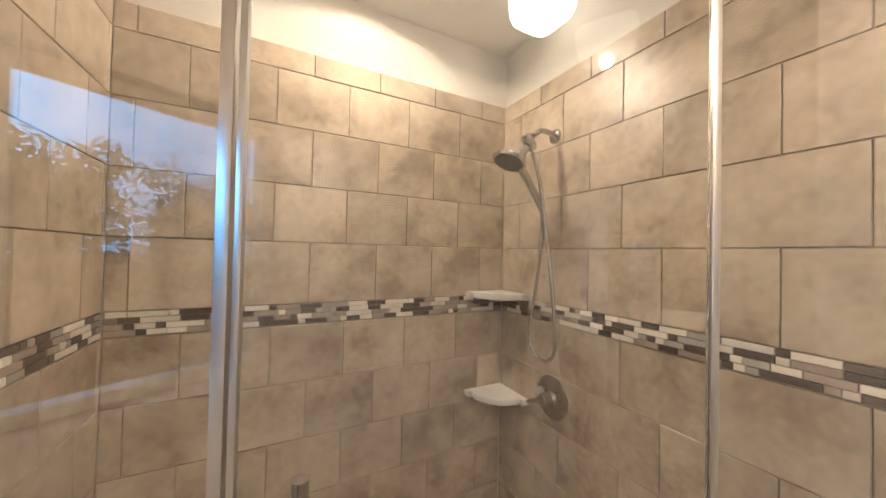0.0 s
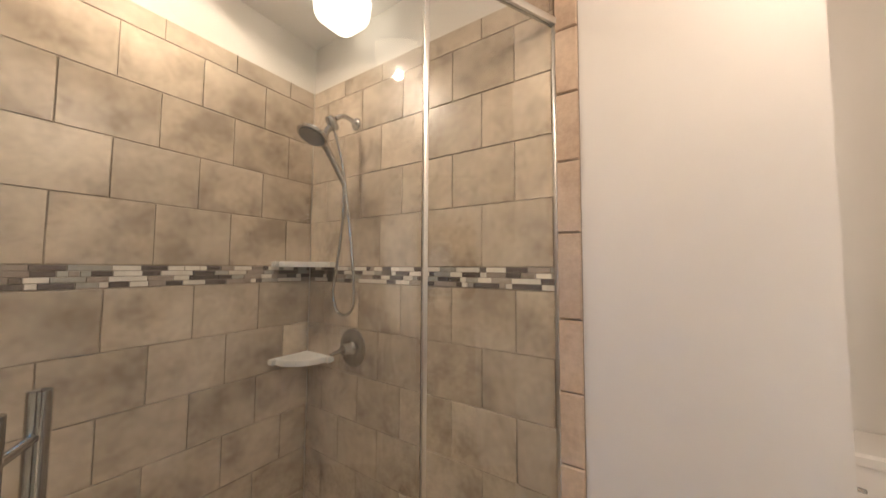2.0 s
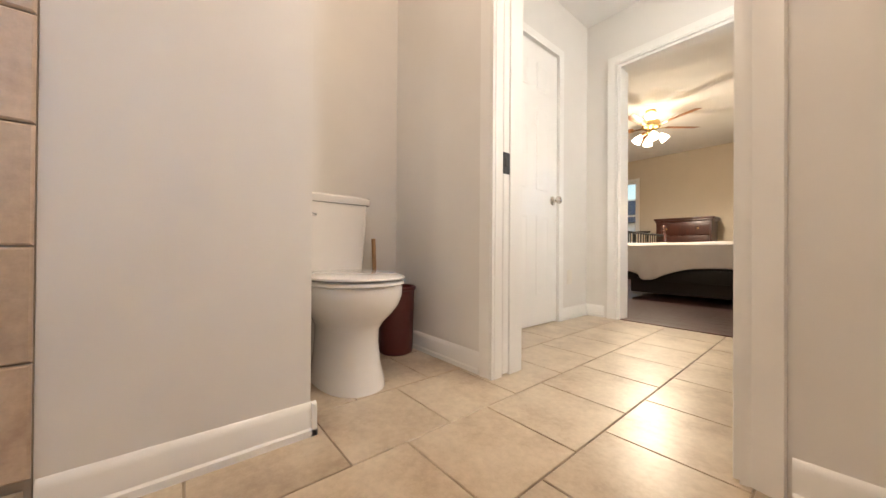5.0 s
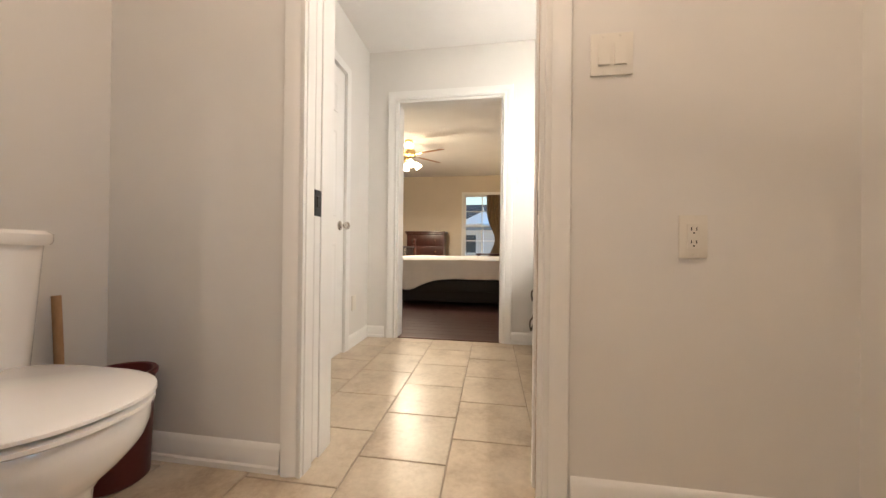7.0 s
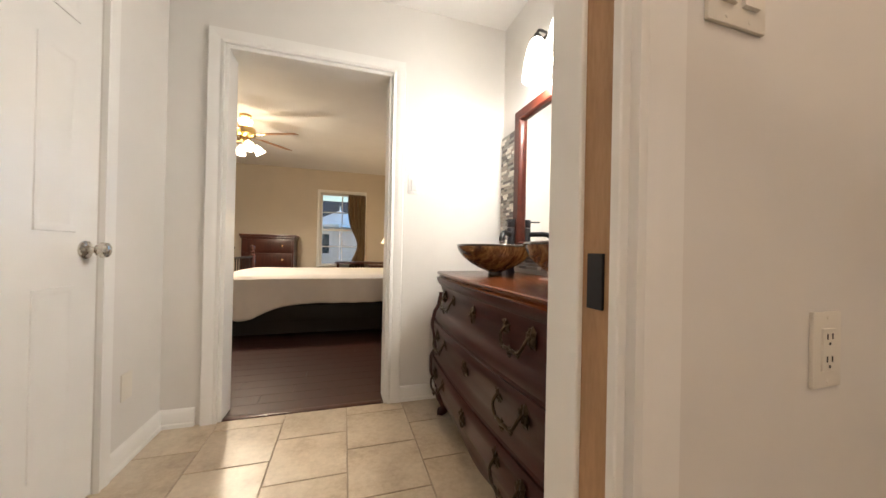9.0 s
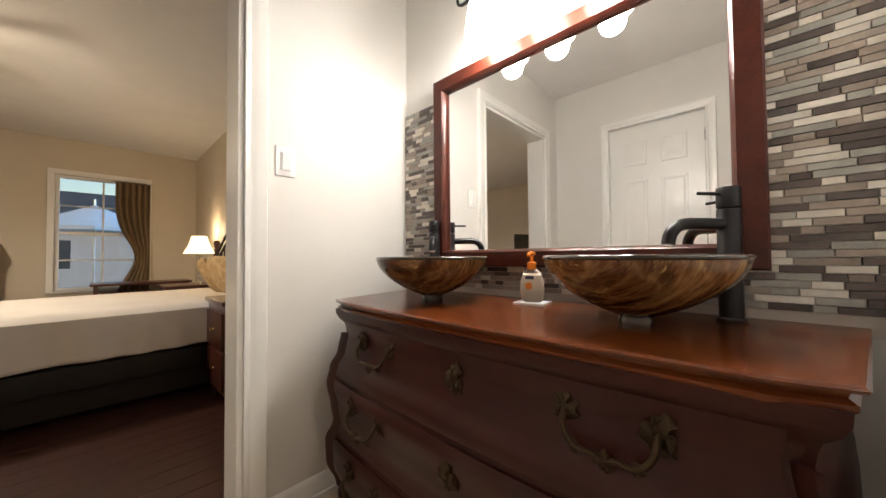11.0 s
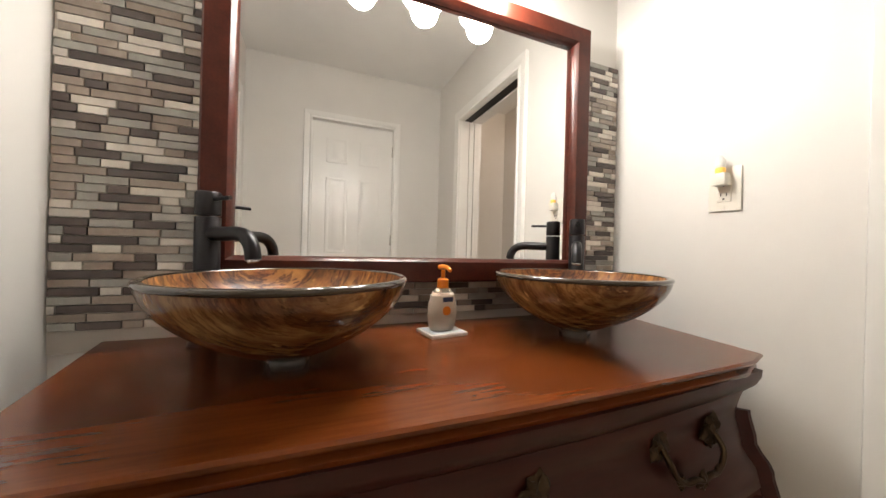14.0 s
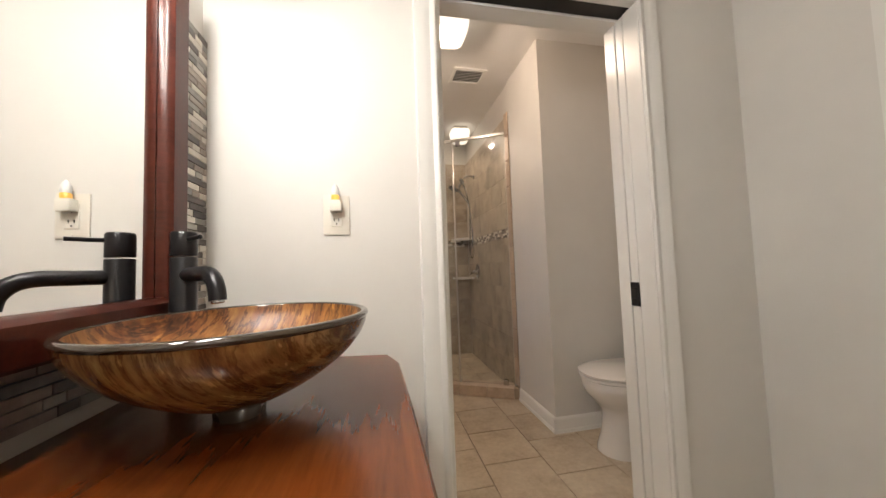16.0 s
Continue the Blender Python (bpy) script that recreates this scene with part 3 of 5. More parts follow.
for k, nm in enumerate(("fixed_panel", "glass_door", "fixed_panel")):
    m, n = along(GLASSLINE[k], GLASSLINE[k + 1])
    p = fit_part(nm, box(0.006, n - 0.006, -0.004, 0.004, CURB + 0.006, GTOP), GLASS, m, "clear glass pane")
    p.visible_shadow = False
    fit_part("top_rail", box(-0.004, n + 0.004, -0.013, 0.013, GTOP, GTOP + 0.024, 0.004), ALU, m, "aluminium top rail")
    if k == 0:
        fit_part("wall_channel", box(0.0, 0.010, -0.008, 0.008, CURB, GTOP, 0.002), ALU, m)
        fit_part("post", box(n - 0.008, n + 0.005, -0.008, 0.008, CURB, GTOP, 0.003), ALU, m, "polished aluminium seal post")
        fit_part("bottom_clip", box(0.060, 0.100, -0.014, 0.014, CURB, CURB + 0.045, 0.003), CHROME, m, "chrome glass clip on the curb")
        fit_part("top_clip", box(n - 0.07, n - 0.03, -0.010, 0.010, GTOP - 0.04, GTOP, 0.003), CHROME, m, "chrome glass clip")
    if k == 1:
        fit_part("post", box(n - 0.014, n + 0.010, -0.010, 0.010, CURB, GTOP, 0.003), ALU, m, "polished aluminium seal post")
        fit_part("post", box(n - 0.032, n - 0.019, -0.007, 0.007, CURB, GTOP, 0.003), ALU, m, "polished aluminium seal post")
        hd = fit_part("handle", tube([(n - 0.11, 0.055, 0.76), (n - 0.11, 0.055, 1.15)], 0.0145, 16, steps=1), CHROME, m, "tubular chrome pull handle")
        part("handle_bar", tube([(n - 0.11, -0.055, 0.76), (n - 0.11, -0.055, 1.15)], 0.0145, 16, steps=1), CHROME, hd)
        for z in (0.83, 1.08):
            part("standoff", tube([(n - 0.11, -0.055, z), (n - 0.11, 0.055, z)], 0.008, 12, steps=1), CHROME, hd)


def offset(d):
    """The glass line moved d metres into the room."""
    return [(x + d * 0.52, y + d * 0.85) for x, y in GLASSLINE]


band = [(0.0, GLASSLINE[0][1] + 0.062)] + offset(0.055)[1:] + [(SX + 0.06, 0.40)] + offset(-0.06)[:0:-1] + [(0.0, GLASSLINE[0][1] - 0.07)]
cb = tagged(part("curb", prism(band, -0.006, CURB - 0.004), FGROUT, smooth=False), "beige tiled shower curb under the glass", "curb", kind="structure")
for k in range(3):
    m, n = along(GLASSLINE[k], GLASSLINE[k + 1])
    cnt = max(1, round(n / 0.27))
    for i in range(cnt):
        u0, u1 = n * i / cnt + 0.002 + (0.012 if k == 0 and i == 0 else 0), n * (i + 1) / cnt - 0.002
        fit_part("tile", box(u0, u1, -0.074, 0.066, 0.0, CURB, 0.004, 1), BORDER, m, parent=cb)
b = prism([(0.0, 0.0), (SX, 0.0), (SX, 0.44)] + list(GLASSLINE[2::-1]), -0.005, 0.028)
tagged(part("floor_shower", b, FGROUT, smooth=False), "beige tiled shower floor sloping to a drain", "floor", kind="structure")
dr = root("shower_drain", pose(0.65, 0.42, 0.036), "round chrome shower drain cover", "drain")
part("drain_cover", lathe([(0, 0.0), (0.048, 0.0), (0.052, -0.003), (0.052, -0.006), (0, -0.006)], 32), CHROME, dr)
for k in range(10):
    a = k * math.pi / 5
    part("drain_hole", lathe([(0, 0.0008), (0.006, 0.0008), (0.006, 0), (0, 0)], 10, Matrix.Translation((0.028 * math.cos(a), 0.028 * math.sin(a), 0))), IRON, dr)


# ---- corner shelves ----
CSTONE = stone("white_marble_shelf", (0.62, 0.59, 0.54), (0.72, 0.70, 0.66), (0.80, 0.78, 0.74), (0.3, 0.45))


def corner_shelf(z):
    out = [(0, 0), (0.205, 0), (0.205, 0.035)]
    for i in range(9):
        a = math.pi / 2 * i / 8
        out.append((0.035 + 0.15 * math.cos(a) * (1 + 0.03 * math.sin(2 * a)) + 0.0, 0.035 + 0.15 * math.sin(a)))
    out += [(0.035, 0.205), (0, 0.205)]
    b = prism(out, 0, 0.026, 0.004)
    for v in b.verts:
        v.co.z += 0.003 * noise.noise(v.co * 30)
    return thing("corner_shelf", b, CSTONE, "white stone corner shelf with a chipped edge in the shower", "shelf", "shower corner shelves", at=pose(0.0, 0.0, z))


corner_shelf(1.347)
corner_shelf(0.897)

# ---- shower head, hose and valve ----
sh = root("hand_shower_set", pose(0.0, 0.33, 2.025), "chrome shower arm with round head and hand shower hose", "shower head")
part("flange", lathe([(0, 0), (0.030, 0), (0.028, 0.006), (0.014, 0.012), (0, 0.013)], 32, pose(0, 0, 0, 0, 90)), CHROME, sh)
part("arm", tube([(0.005, 0, 0), (0.045, 0, 0.010), (0.085, 0, 0.006), (0.120, 0, -0.020)], 0.0105, 16), CHROME, sh)
part("diverter", lathe([(0, -0.036), (0.014, -0.036), (0.021, -0.022), (0.022, 0.012), (0.015, 0.030), (0, 0.032)], 24, pose(0.140, 0, -0.046, 0, 38)), CHROME, sh)
part("holder", tube([(0.150, 0, -0.070), (0.168, 0, -0.098), (0.172, 0, -0.128)], 0.014, 14), CHROME, sh)
head = part("spray_head", lathe([(0, 0.026), (0.020, 0.026), (0.034, 0.016), (0.060, 0.006), (0.064, -0.002), (0.060, -0.010), (0, -0.010)], 40), CHROME, sh, "round chrome spray head")
head.matrix_local = pose(0.232, 0, -0.132, 0, -24)
part("nozzle_face", lathe([(0, -0.0105), (0.052, -0.0105), (0.052, -0.0130), (0, -0.0130)], 36), mat("grey_rubber_nozzles", (0.16, 0.16, 0.16), 0.5), head, "grey nozzle face")
part("hand_shower", tube([(0.205, 0, -0.140), (0.172, 0, -0.160), (0.130, 0, -0.210), (0.085, 0.002, -0.275), (0.070, 0.002, -0.300)], 0.0165, 16, 0.72), CHROME, sh, "chrome hand shower handle")
part("hose", tube([(0.070, 0.002, -0.295), (0.062, -0.004, -0.42), (0.058, -0.034, -0.60), (0.056, -0.066, -0.75), (0.056, -0.068, -0.82), (0.056, -0.036, -0.878), (0.056, 0.018, -0.888),
                   (0.056, 0.062, -0.850), (0.056, 0.066, -0.76), (0.058, 0.048, -0.58), (0.066, 0.018, -0.36), (0.090, 0.010, -0.20), (0.125, 0.004, -0.085)], 0.0068, 12), CHROME, sh, "flexible chrome shower hose")
va = root("shower_valve", pose(0.0, 0.335, 0.982), "round chrome shower valve with a lever handle", "valve")
part("escutcheon", lathe([(0, 0.012), (0.045, 0.012), (0.070, 0.008), (0.083, 0.003), (0.085, 0.0), (0, 0)], 48, pose(0, 0, 0, 0, 90)), CHROME, va)
part("hub", lathe([(0, 0.062), (0.020, 0.060), (0.024, 0.050), (0.026, 0.02), (0.034, 0.010), (0, 0.010)], 32, pose(0, 0, 0, 0, 90)), CHROME, va)
part("lever", tube([(0.052, 0, 0), (0.062, -0.030, -0.012), (0.070, -0.062, -0.028)], 0.010, 14, 0.75), CHROME, va, "chrome lever")


# ---- toilet ----
def oval(cx, rx, ry, z, n=40, back=0.0, k=2.3):
    """An egg-shaped ring: long towards +x, squared towards -x."""
    pts = []
    for i in range(n):
        a = 2 * math.pi * i / n
        c, s = math.cos(a), math.sin(a)
        kk = k if c > 0 else k + back
        r = 1 / (abs(c) ** kk + abs(s) ** kk) ** (1 / kk)
        pts.append((0.92 * (cx + rx * r * c), ry * r * s, z))
    return pts


to = root("toilet", pose(-0.511, 2.088, 0), "white two-piece ceramic toilet with the lid down", "toilet")
part("bowl", loft([oval(0.185, 0.235, 0.130, 0.0), oval(0.185, 0.232, 0.128, 0.025), oval(0.180, 0.212, 0.116, 0.09), oval(0.178, 0.202, 0.110, 0.17), oval(0.180, 0.204, 0.112, 0.225),
                   oval(0.190, 0.218, 0.128, 0.255), oval(0.205, 0.243, 0.156, 0.290, back=1.5), oval(0.215, 0.262, 0.176, 0.325, back=2), oval(0.220, 0.271, 0.185, 0.360, back=2),
                   oval(0.22, 0.272, 0.186, 0.392, back=2), oval(0.22, 0.266, 0.180, 0.402, back=2)]), CERAMIC, to)
part("seat", loft([oval(0.232, 0.264, 0.180, 0.403, back=2), oval(0.232, 0.274, 0.186, 0.408, back=2), oval(0.232, 0.274, 0.186, 0.416, back=2), oval(0.232, 0.264, 0.180, 0.421, back=2)]), CERAMIC, to, "white toilet seat")
part("lid", loft([oval(0.228, 0.264, 0.182, 0.4245, back=2), oval(0.236, 0.273, 0.188, 0.429, back=2), oval(0.236, 0.272, 0.187, 0.436, back=2), oval(0.226, 0.245, 0.168, 0.444, back=2)]), CERAMIC, to, "closed white lid")


def rrect(x0, x1, y0, y1, z, r=0.03, n=6):
    pts = []
    for cx, cy, a0 in ((x1 - r, y1 - r, 0), (x0 + r, y1 - r, 90), (x0 + r, y0 + r, 180), (x1 - r, y0 + r, 270)):
        for i in range(n + 1):
            a = radians(a0 + 90 * i / n)
            pts.append((cx + r * math.cos(a), cy + r * math.sin(a), z))
    return pts


part("tank", loft([rrect(-0.165, -0.012, -0.152, 0.152, 0.385), rrect(-0.180, -0.005, -0.165, 0.165, 0.41), rrect(-0.195, 0.0, -0.186, 0.186, 0.755)]), CERAMIC, to)
part("tank_lid", loft([rrect(-0.204, 0.010, -0.194, 0.194, 0.757), rrect(-0.206, 0.014, -0.198, 0.198, 0.766), rrect(-0.206, 0.014, -0.198, 0.198, 0.786), rrect(-0.200, 0.006, -0.190, 0.190, 0.795)]), CERAMIC, to)
part("pedestal_back", loft([rrect(-0.14, 0.10, -0.10, 0.10, 0.0), rrect(-0.13, 0.10, -0.092, 0.092, 0.22), rrect(-0.17, 0.10, -0.15, 0.15, 0.385)]), CERAMIC, to)
part("flush_lever", tube([(0.012, -0.15, 0.70), (0.022, -0.14, 0.70), (0.024, -0.08, 0.692)], 0.007, 12), CHROME, to, "chrome flush lever")
for y in (-0.075, 0.075):
    part("seat_hinge", box(-0.018, 0.022, y - 0.018, y + 0.018, 0.404, 0.436, 0.006), CERAMIC, to)
    part("bolt_cap", lathe([(0.014, 0), (0.013, 0.012), (0.006, 0.018), (0, 0.019)], 16, Matrix.Translation((0.10, y * 1.75, 0.0))), CERAMIC, to)

MAROON = mat("maroon_plastic", (0.085, 0.014, 0.012), 0.38)
rough_to(MAROON, noise_tex(MAROON, 30), 0.3, 0.5)
bn = root("waste_bin", pose(-0.515, 2.440, 0), "maroon plastic waste bin beside the toilet", "waste bin")
part("body", lathe([(0, 0.002), (0.080, 0.0), (0.086, 0.006), (0.096, 0.335), (0.090, 0.335), (0.080, 0.012), (0, 0.010)], 40), MAROON, bn)
part("rim", lathe([(0.096, 0.330), (0.103, 0.332), (0.104, 0.344), (0.099, 0.350), (0.090, 0.348), (0.089, 0.332), (0.096, 0.330)], 40), MAROON, bn, "rolled rim")
BAG = mat("dark_red_bag", (0.07, 0.012, 0.012), 0.45)
part("bag", lathe([(0.089, 0.27), (0.070, 0.315), (0.0, 0.322)], 24), BAG, bn, "dark liner bag")
pl = root("toilet_plunger", pose(-0.640, 2.385, 0), "plunger with a worn wooden handle behind the toilet", "plunger")
part("cup", lathe([(0.055, 0.0), (0.058, 0.03), (0.050, 0.06), (0.022, 0.075), (0.016, 0.10), (0, 0.10)], 28), mat("brown_rubber", (0.10, 0.04, 0.03), 0.6), pl, "brown rubber cup")
part("handle", tube([(0, 0, 0.09), (-0.006, -0.004, 0.35), (-0.014, -0.010, 0.60)], 0.0115, 12), PINE, pl, "wooden handle")
sv = root("supply_valve", pose(ALX, 1.90, 0.17), "chrome water supply valve behind the toilet", "valve")
part("flange", lathe([(0, 0), (0.028, 0), (0.024, 0.008), (0, 0.009)], 24, pose(0, 0, 0, 0, 90)), CHROME, sv)
part("stub", tube([(0.0, 0, 0), (0.06, 0, 0)], 0.009, 12, steps=1), CHROME, sv)
part("supply_hose", tube([(0.055, 0, 0.0), (0.06, 0.0, 0.10), (0.09, 0.03, 0.17), (0.10, 0.05, 0.215)], 0.006, 10), ALU, sv)

# ---- bathroom window ----


def window(name, axis, a0, a1, hole, rows, cols, label, out=-1, sill=True):
    """A framed window in a wall's opening, with sashes and glazing bars."""
    w = root(name, Matrix(), label, "window", kind="structure")
    u0, u1, z0, z1 = hole
    am = (a0 + a1) / 2

    def bar(nm, aa, ab, ua, ub, za, zb, bev=0.003):
        return part(nm, box(*((aa, ab, ua, ub) if axis == "x" else (ua, ub, aa, ab)), za, zb, bev, 1), TRIM, w)
    f = 0.035
    for ua, ub, za, zb in ((u0, u0 + f, z0, z1), (u1 - f, u1, z0, z1), (u0 + f, u1 - f, z0, z0 + f), (u0 + f, u1 - f, z1 - f, z1)):
        bar("window_frame", am - 0.03, am + 0.03, ua, ub, za, zb)
    iu0, iu1, iz0, iz1 = u0 + f, u1 - f, z0 + f, z1 - f
    for i in range(1, cols):
        u = iu0 + (iu1 - iu0) * i / cols
        bar("glazing_bar", am - 0.012, am + 0.012, u - 0.010, u + 0.010, iz0, iz1, 0.002)
    for j in range(1, rows):
        z = iz0 + (iz1 - iz0) * j / rows
        th = 0.020 if rows % 2 == 0 and j == rows // 2 else 0.010
        bar("glazing_bar", am - 0.014, am + 0.014, iu0, iu1, z - th, z + th, 0.002)
    g = part("pane", box(*((am - 0.003, am + 0.003, iu0, iu1) if axis == "x" else (iu0, iu1, am - 0.003, am + 0.003)), iz0, iz1), PANE, w, "clear window glass")
    g.visible_shadow = False
    face = a0 if out < 0 else a1
    c = 0.06
    for nm, ua, ub, za, zb in (("casing", u0 - c, u0, z0, z1), ("casing", u1, u1 + c, z0, z1), ("casing", u0 - c, u1 + c, z1, z1 + c)):
        bar(nm, min(face, face + out * 0.016), max(face, face + out * 0.016), ua, ub, za, zb)
    if sill:
        s0, s1 = sorted((face + out * 0.035, am - out * 0.03))
        bar("window_sill", s0, s1, u0 - c, u1 + c, z0 - 0.022, z0, 0.005)
    return w


window("window_bathroom", "x", RX, RX + 0.14, WIN, 1, 1, "white framed bathroom window onto trees at dusk")


# ---- vanity: bombe dresser ----
DY, DT = 3.463, 0.822      # centre along the wall, height of the top
VB = VX - 0.012           # back


def top_outline(grow=0.0, n=16):
    """Half-bowed front, sides that flare towards the wall."""
    f = []
    for i in range(n + 1):
        s = -1 + 2 * i / n
        x = 1.022 - 0.014 * (1 - s * s) + 0.020 * max(0, abs(s) - 0.9) / 0.1
        f.append((x - grow, DY + s * (0.607 + grow)))
    return f + [(VB, DY + 0.695 + grow * 0.5), (VB, DY - 0.695 - grow * 0.5)]


def bombe(z):
    """How far the body stands out (+) or in (-) at a height."""
    keys = ((0.09, -0.050), (0.16, -0.022), (0.24, 0.004), (0.32, 0.006), (0.385, -0.014), (0.44, -0.008), (0.52, 0.003), (0.58, -0.006), (0.64, -0.027), (0.705, -0.036), (0.748, -0.028), (0.760, -0.008), (0.80, -0.006))
    for (a, p), (b2, q) in zip(keys, keys[1:]):
        if z <= b2:
            u = max(0.0, min(1.0, (z - a) / (b2 - a)))
            return p + (q - p) * (u * u * (3 - 2 * u))
    return keys[-1][1]


def body_front(s, z, inset=0.0):
    """Point on the dresser's front: s from -1 to 1 along it."""
    d = bombe(z) - inset + 0.010
    x = 1.022 - 0.030 * (1 - s * s) - d
    return Vector((x, DY + s * (0.607 + d), z))


dres = root("dresser_vanity", Matrix(), "red mahogany bombe dresser used as a vanity with bronze handles", "dresser")
ogee = ((0.0, 0.0), (0.004, 0.006), (0.004, 0.012), (-0.004, 0.018), (-0.002, 0.024), (0.010, 0.029), (0.012, 0.034), (0.008, 0.038))
part("tabletop", loft([[(x, y, DT - 0.038 + h) for x, y in top_outline(g)] for g, h in ogee]), MAHTOP_LIT, dres, "polished mahogany top with a moulded edge")
zs = [0.10 + (0.79 - 0.10) * i / 40 for i in range(41)]
rings = []
for z in zs:
    d = bombe(z) + 0.004
    r = []
    for i in range(21):
        s = -1 + 2 * i / 20
        p = body_front(s, z, 0.006)
        r.append(p)
    r += [Vector((VB, DY + 0.675 + d * 0.5, z)), Vector((VB, DY - 0.675 - d * 0.5, z))]
    rings.append(r)
part("body", loft(rings), MAHOGANY_SHADED, dres)


def drawer(z0, z1):
    """A drawer front that follows the curved body."""
    b = bmesh.new()
    nz, ns = 10, 24
    fr, bk = [], []
    for j in range(nz + 1):
        z = z0 + (z1 - z0) * j / nz
        fr.append([b.verts.new(body_front(-0.93 + 1.86 * i / ns, z, -0.008 if 0 < i < ns and 0 < j < nz else -0.002)) for i in range(ns + 1)])
        bk.append([b.verts.new(body_front(-0.93 + 1.86 * i / ns, z, 0.014)) for i in range(ns + 1)])
    for j in range(nz):
        for i in range(ns):
            b.faces.new((fr[j][i], fr[j][i + 1], fr[j + 1][i + 1], fr[j + 1][i]))
            b.faces.new((bk[j][i], bk[j + 1][i], bk[j + 1][i + 1], bk[j][i + 1]))
    for i in range(ns):
        b.faces.new((fr[0][i], bk[0][i], bk[0][i + 1], fr[0][i + 1]))
        b.faces.new((fr[nz][i], fr[nz][i + 1], bk[nz][i + 1], bk[nz][i]))
    for j in range(nz):
        b.faces.new((fr[j][0], fr[j + 1][0], bk[j + 1][0], bk[j][0]))
        b.faces.new((fr[j][ns], bk[j][ns], bk[j + 1][ns], fr[j + 1][ns]))
    return part("drawer", b, MAHOGANY_SHADED, dres)


def leafy(size, seed, m):
    """A cast scroll rosette of small lobes."""
    b = bmesh.new()
    bmesh.ops.create_icosphere(b, subdivisions=3, radius=size)
    for v in b.verts:
        a = math.atan2(v.co.z, v.co.y)
        lobe = 0.84 + 0.13 * math.sin(3 * a + seed) + 0.13 * math.sin(9 * a + 2 * seed)
        v.co = Vector((v.co.x * (0.22 + 0.10 * math.sin(5 * a + seed)), v.co.y * lobe * 0.78, v.co.z * lobe * 1.0)) * (1 + 0.25 * noise.noise(v.co * 90))
    bmesh.ops.transform(b, matrix=m, verts=b.verts)
    return b


for n, (z0, z1) in enumerate(((0.556, 0.750), (0.350, 0.540), (0.150, 0.334))):
    dw = drawer(z0, z1)
    zc = z0 + (z1 - z0) * 0.66
    for s in (-0.57, 0.57):
        p = body_front(s, zc, -0.010)
        curve = ((-0.004, -0.072, 0.020), (-0.022, -0.072, -0.004), (-0.027, -0.060, -0.026), (-0.029, -0.040, -0.037), (-0.031, -0.020, -0.035), (-0.031, 0.0, -0.040),
                 (-0.031, 0.020, -0.035), (-0.029, 0.040, -0.037), (-0.027, 0.060, -0.026), (-0.022, 0.072, -0.004), (-0.004, 0.072, 0.020))
        h = part("handle", tube([(p.x + a, p.y + b2, p.z + c) for a, b2, c in curve], 0.0052, 10, steps=4), BRONZE, dw, "cast bronze bail handle")
        for e in (-1, 1):
            part("rosette", leafy(0.036, 3 + e, Matrix.Translation((p.x, p.y + e * 0.074, p.z + 0.016))), BRONZE, h)
            part("scroll_leaf", leafy(0.014, 6 + e, Matrix.Translation((p.x - 0.027, p.y + e * 0.050, p.z - 0.036))), BRONZE, h)
        part("acanthus", leafy(0.020, 9, Matrix.Translation((p.x - 0.030, p.y, p.z - 0.042))), BRONZE, h)
    p = body_front(0.0, zc, -0.010)
    part("escutcheon", leafy(0.042, 21 + n, Matrix.Translation(p)), BRONZE, dw, "cast bronze keyhole escutcheon")
part("apron", loft([[body_front(-0.95 + 1.9 * i / 24, 0.10 - 0.03 * math.cos((-0.95 + 1.9 * i / 24) * 3.1) ** 2, 0.0) for i in range(25)] + [body_front(0.95 - 1.9 * i / 24, 0.16, 0.0) for i in range(25)],
                    [body_front(-0.95 + 1.9 * i / 24, 0.10 - 0.03 * math.cos((-0.95 + 1.9 * i / 24) * 3.1) ** 2, 0.025) for i in range(25)] + [body_front(0.95 - 1.9 * i / 24, 0.16, 0.025) for i in range(25)]]), MAHOGANY_SHADED, dres, "scalloped apron")
for s in (-1, 1):
    for back in (0, 1):
        y = DY + s * (0.555 if not back else 0.62)
        x = 1.071 if not back else VB - 0.05
        part("leg", tube([(x, y, 0.20), (x - 0.020 * (1 - back), y + s * 0.022, 0.12), (x + 0.004, y + s * 0.004, 0.055), (x - 0.012, y + s * 0.014, 0.018), (x - 0.030 * (1 - back), y + s * 0.026, 0.014)], 0.034, 14, 0.62), MAHOGANY_SHADED, dres, "carved cabriole leg")
    part("corner_moulding", loft([[body_front(s * 0.965, z, -0.012 + e) + Vector((0, s * f, 0)) for e, f in ((0, 0), (0, 0.010), (0.02, 0.012), (0.02, -0.004))] for z in zs[3:-5]]), MAHOGANY_SHADED, dres, "carved corner moulding")


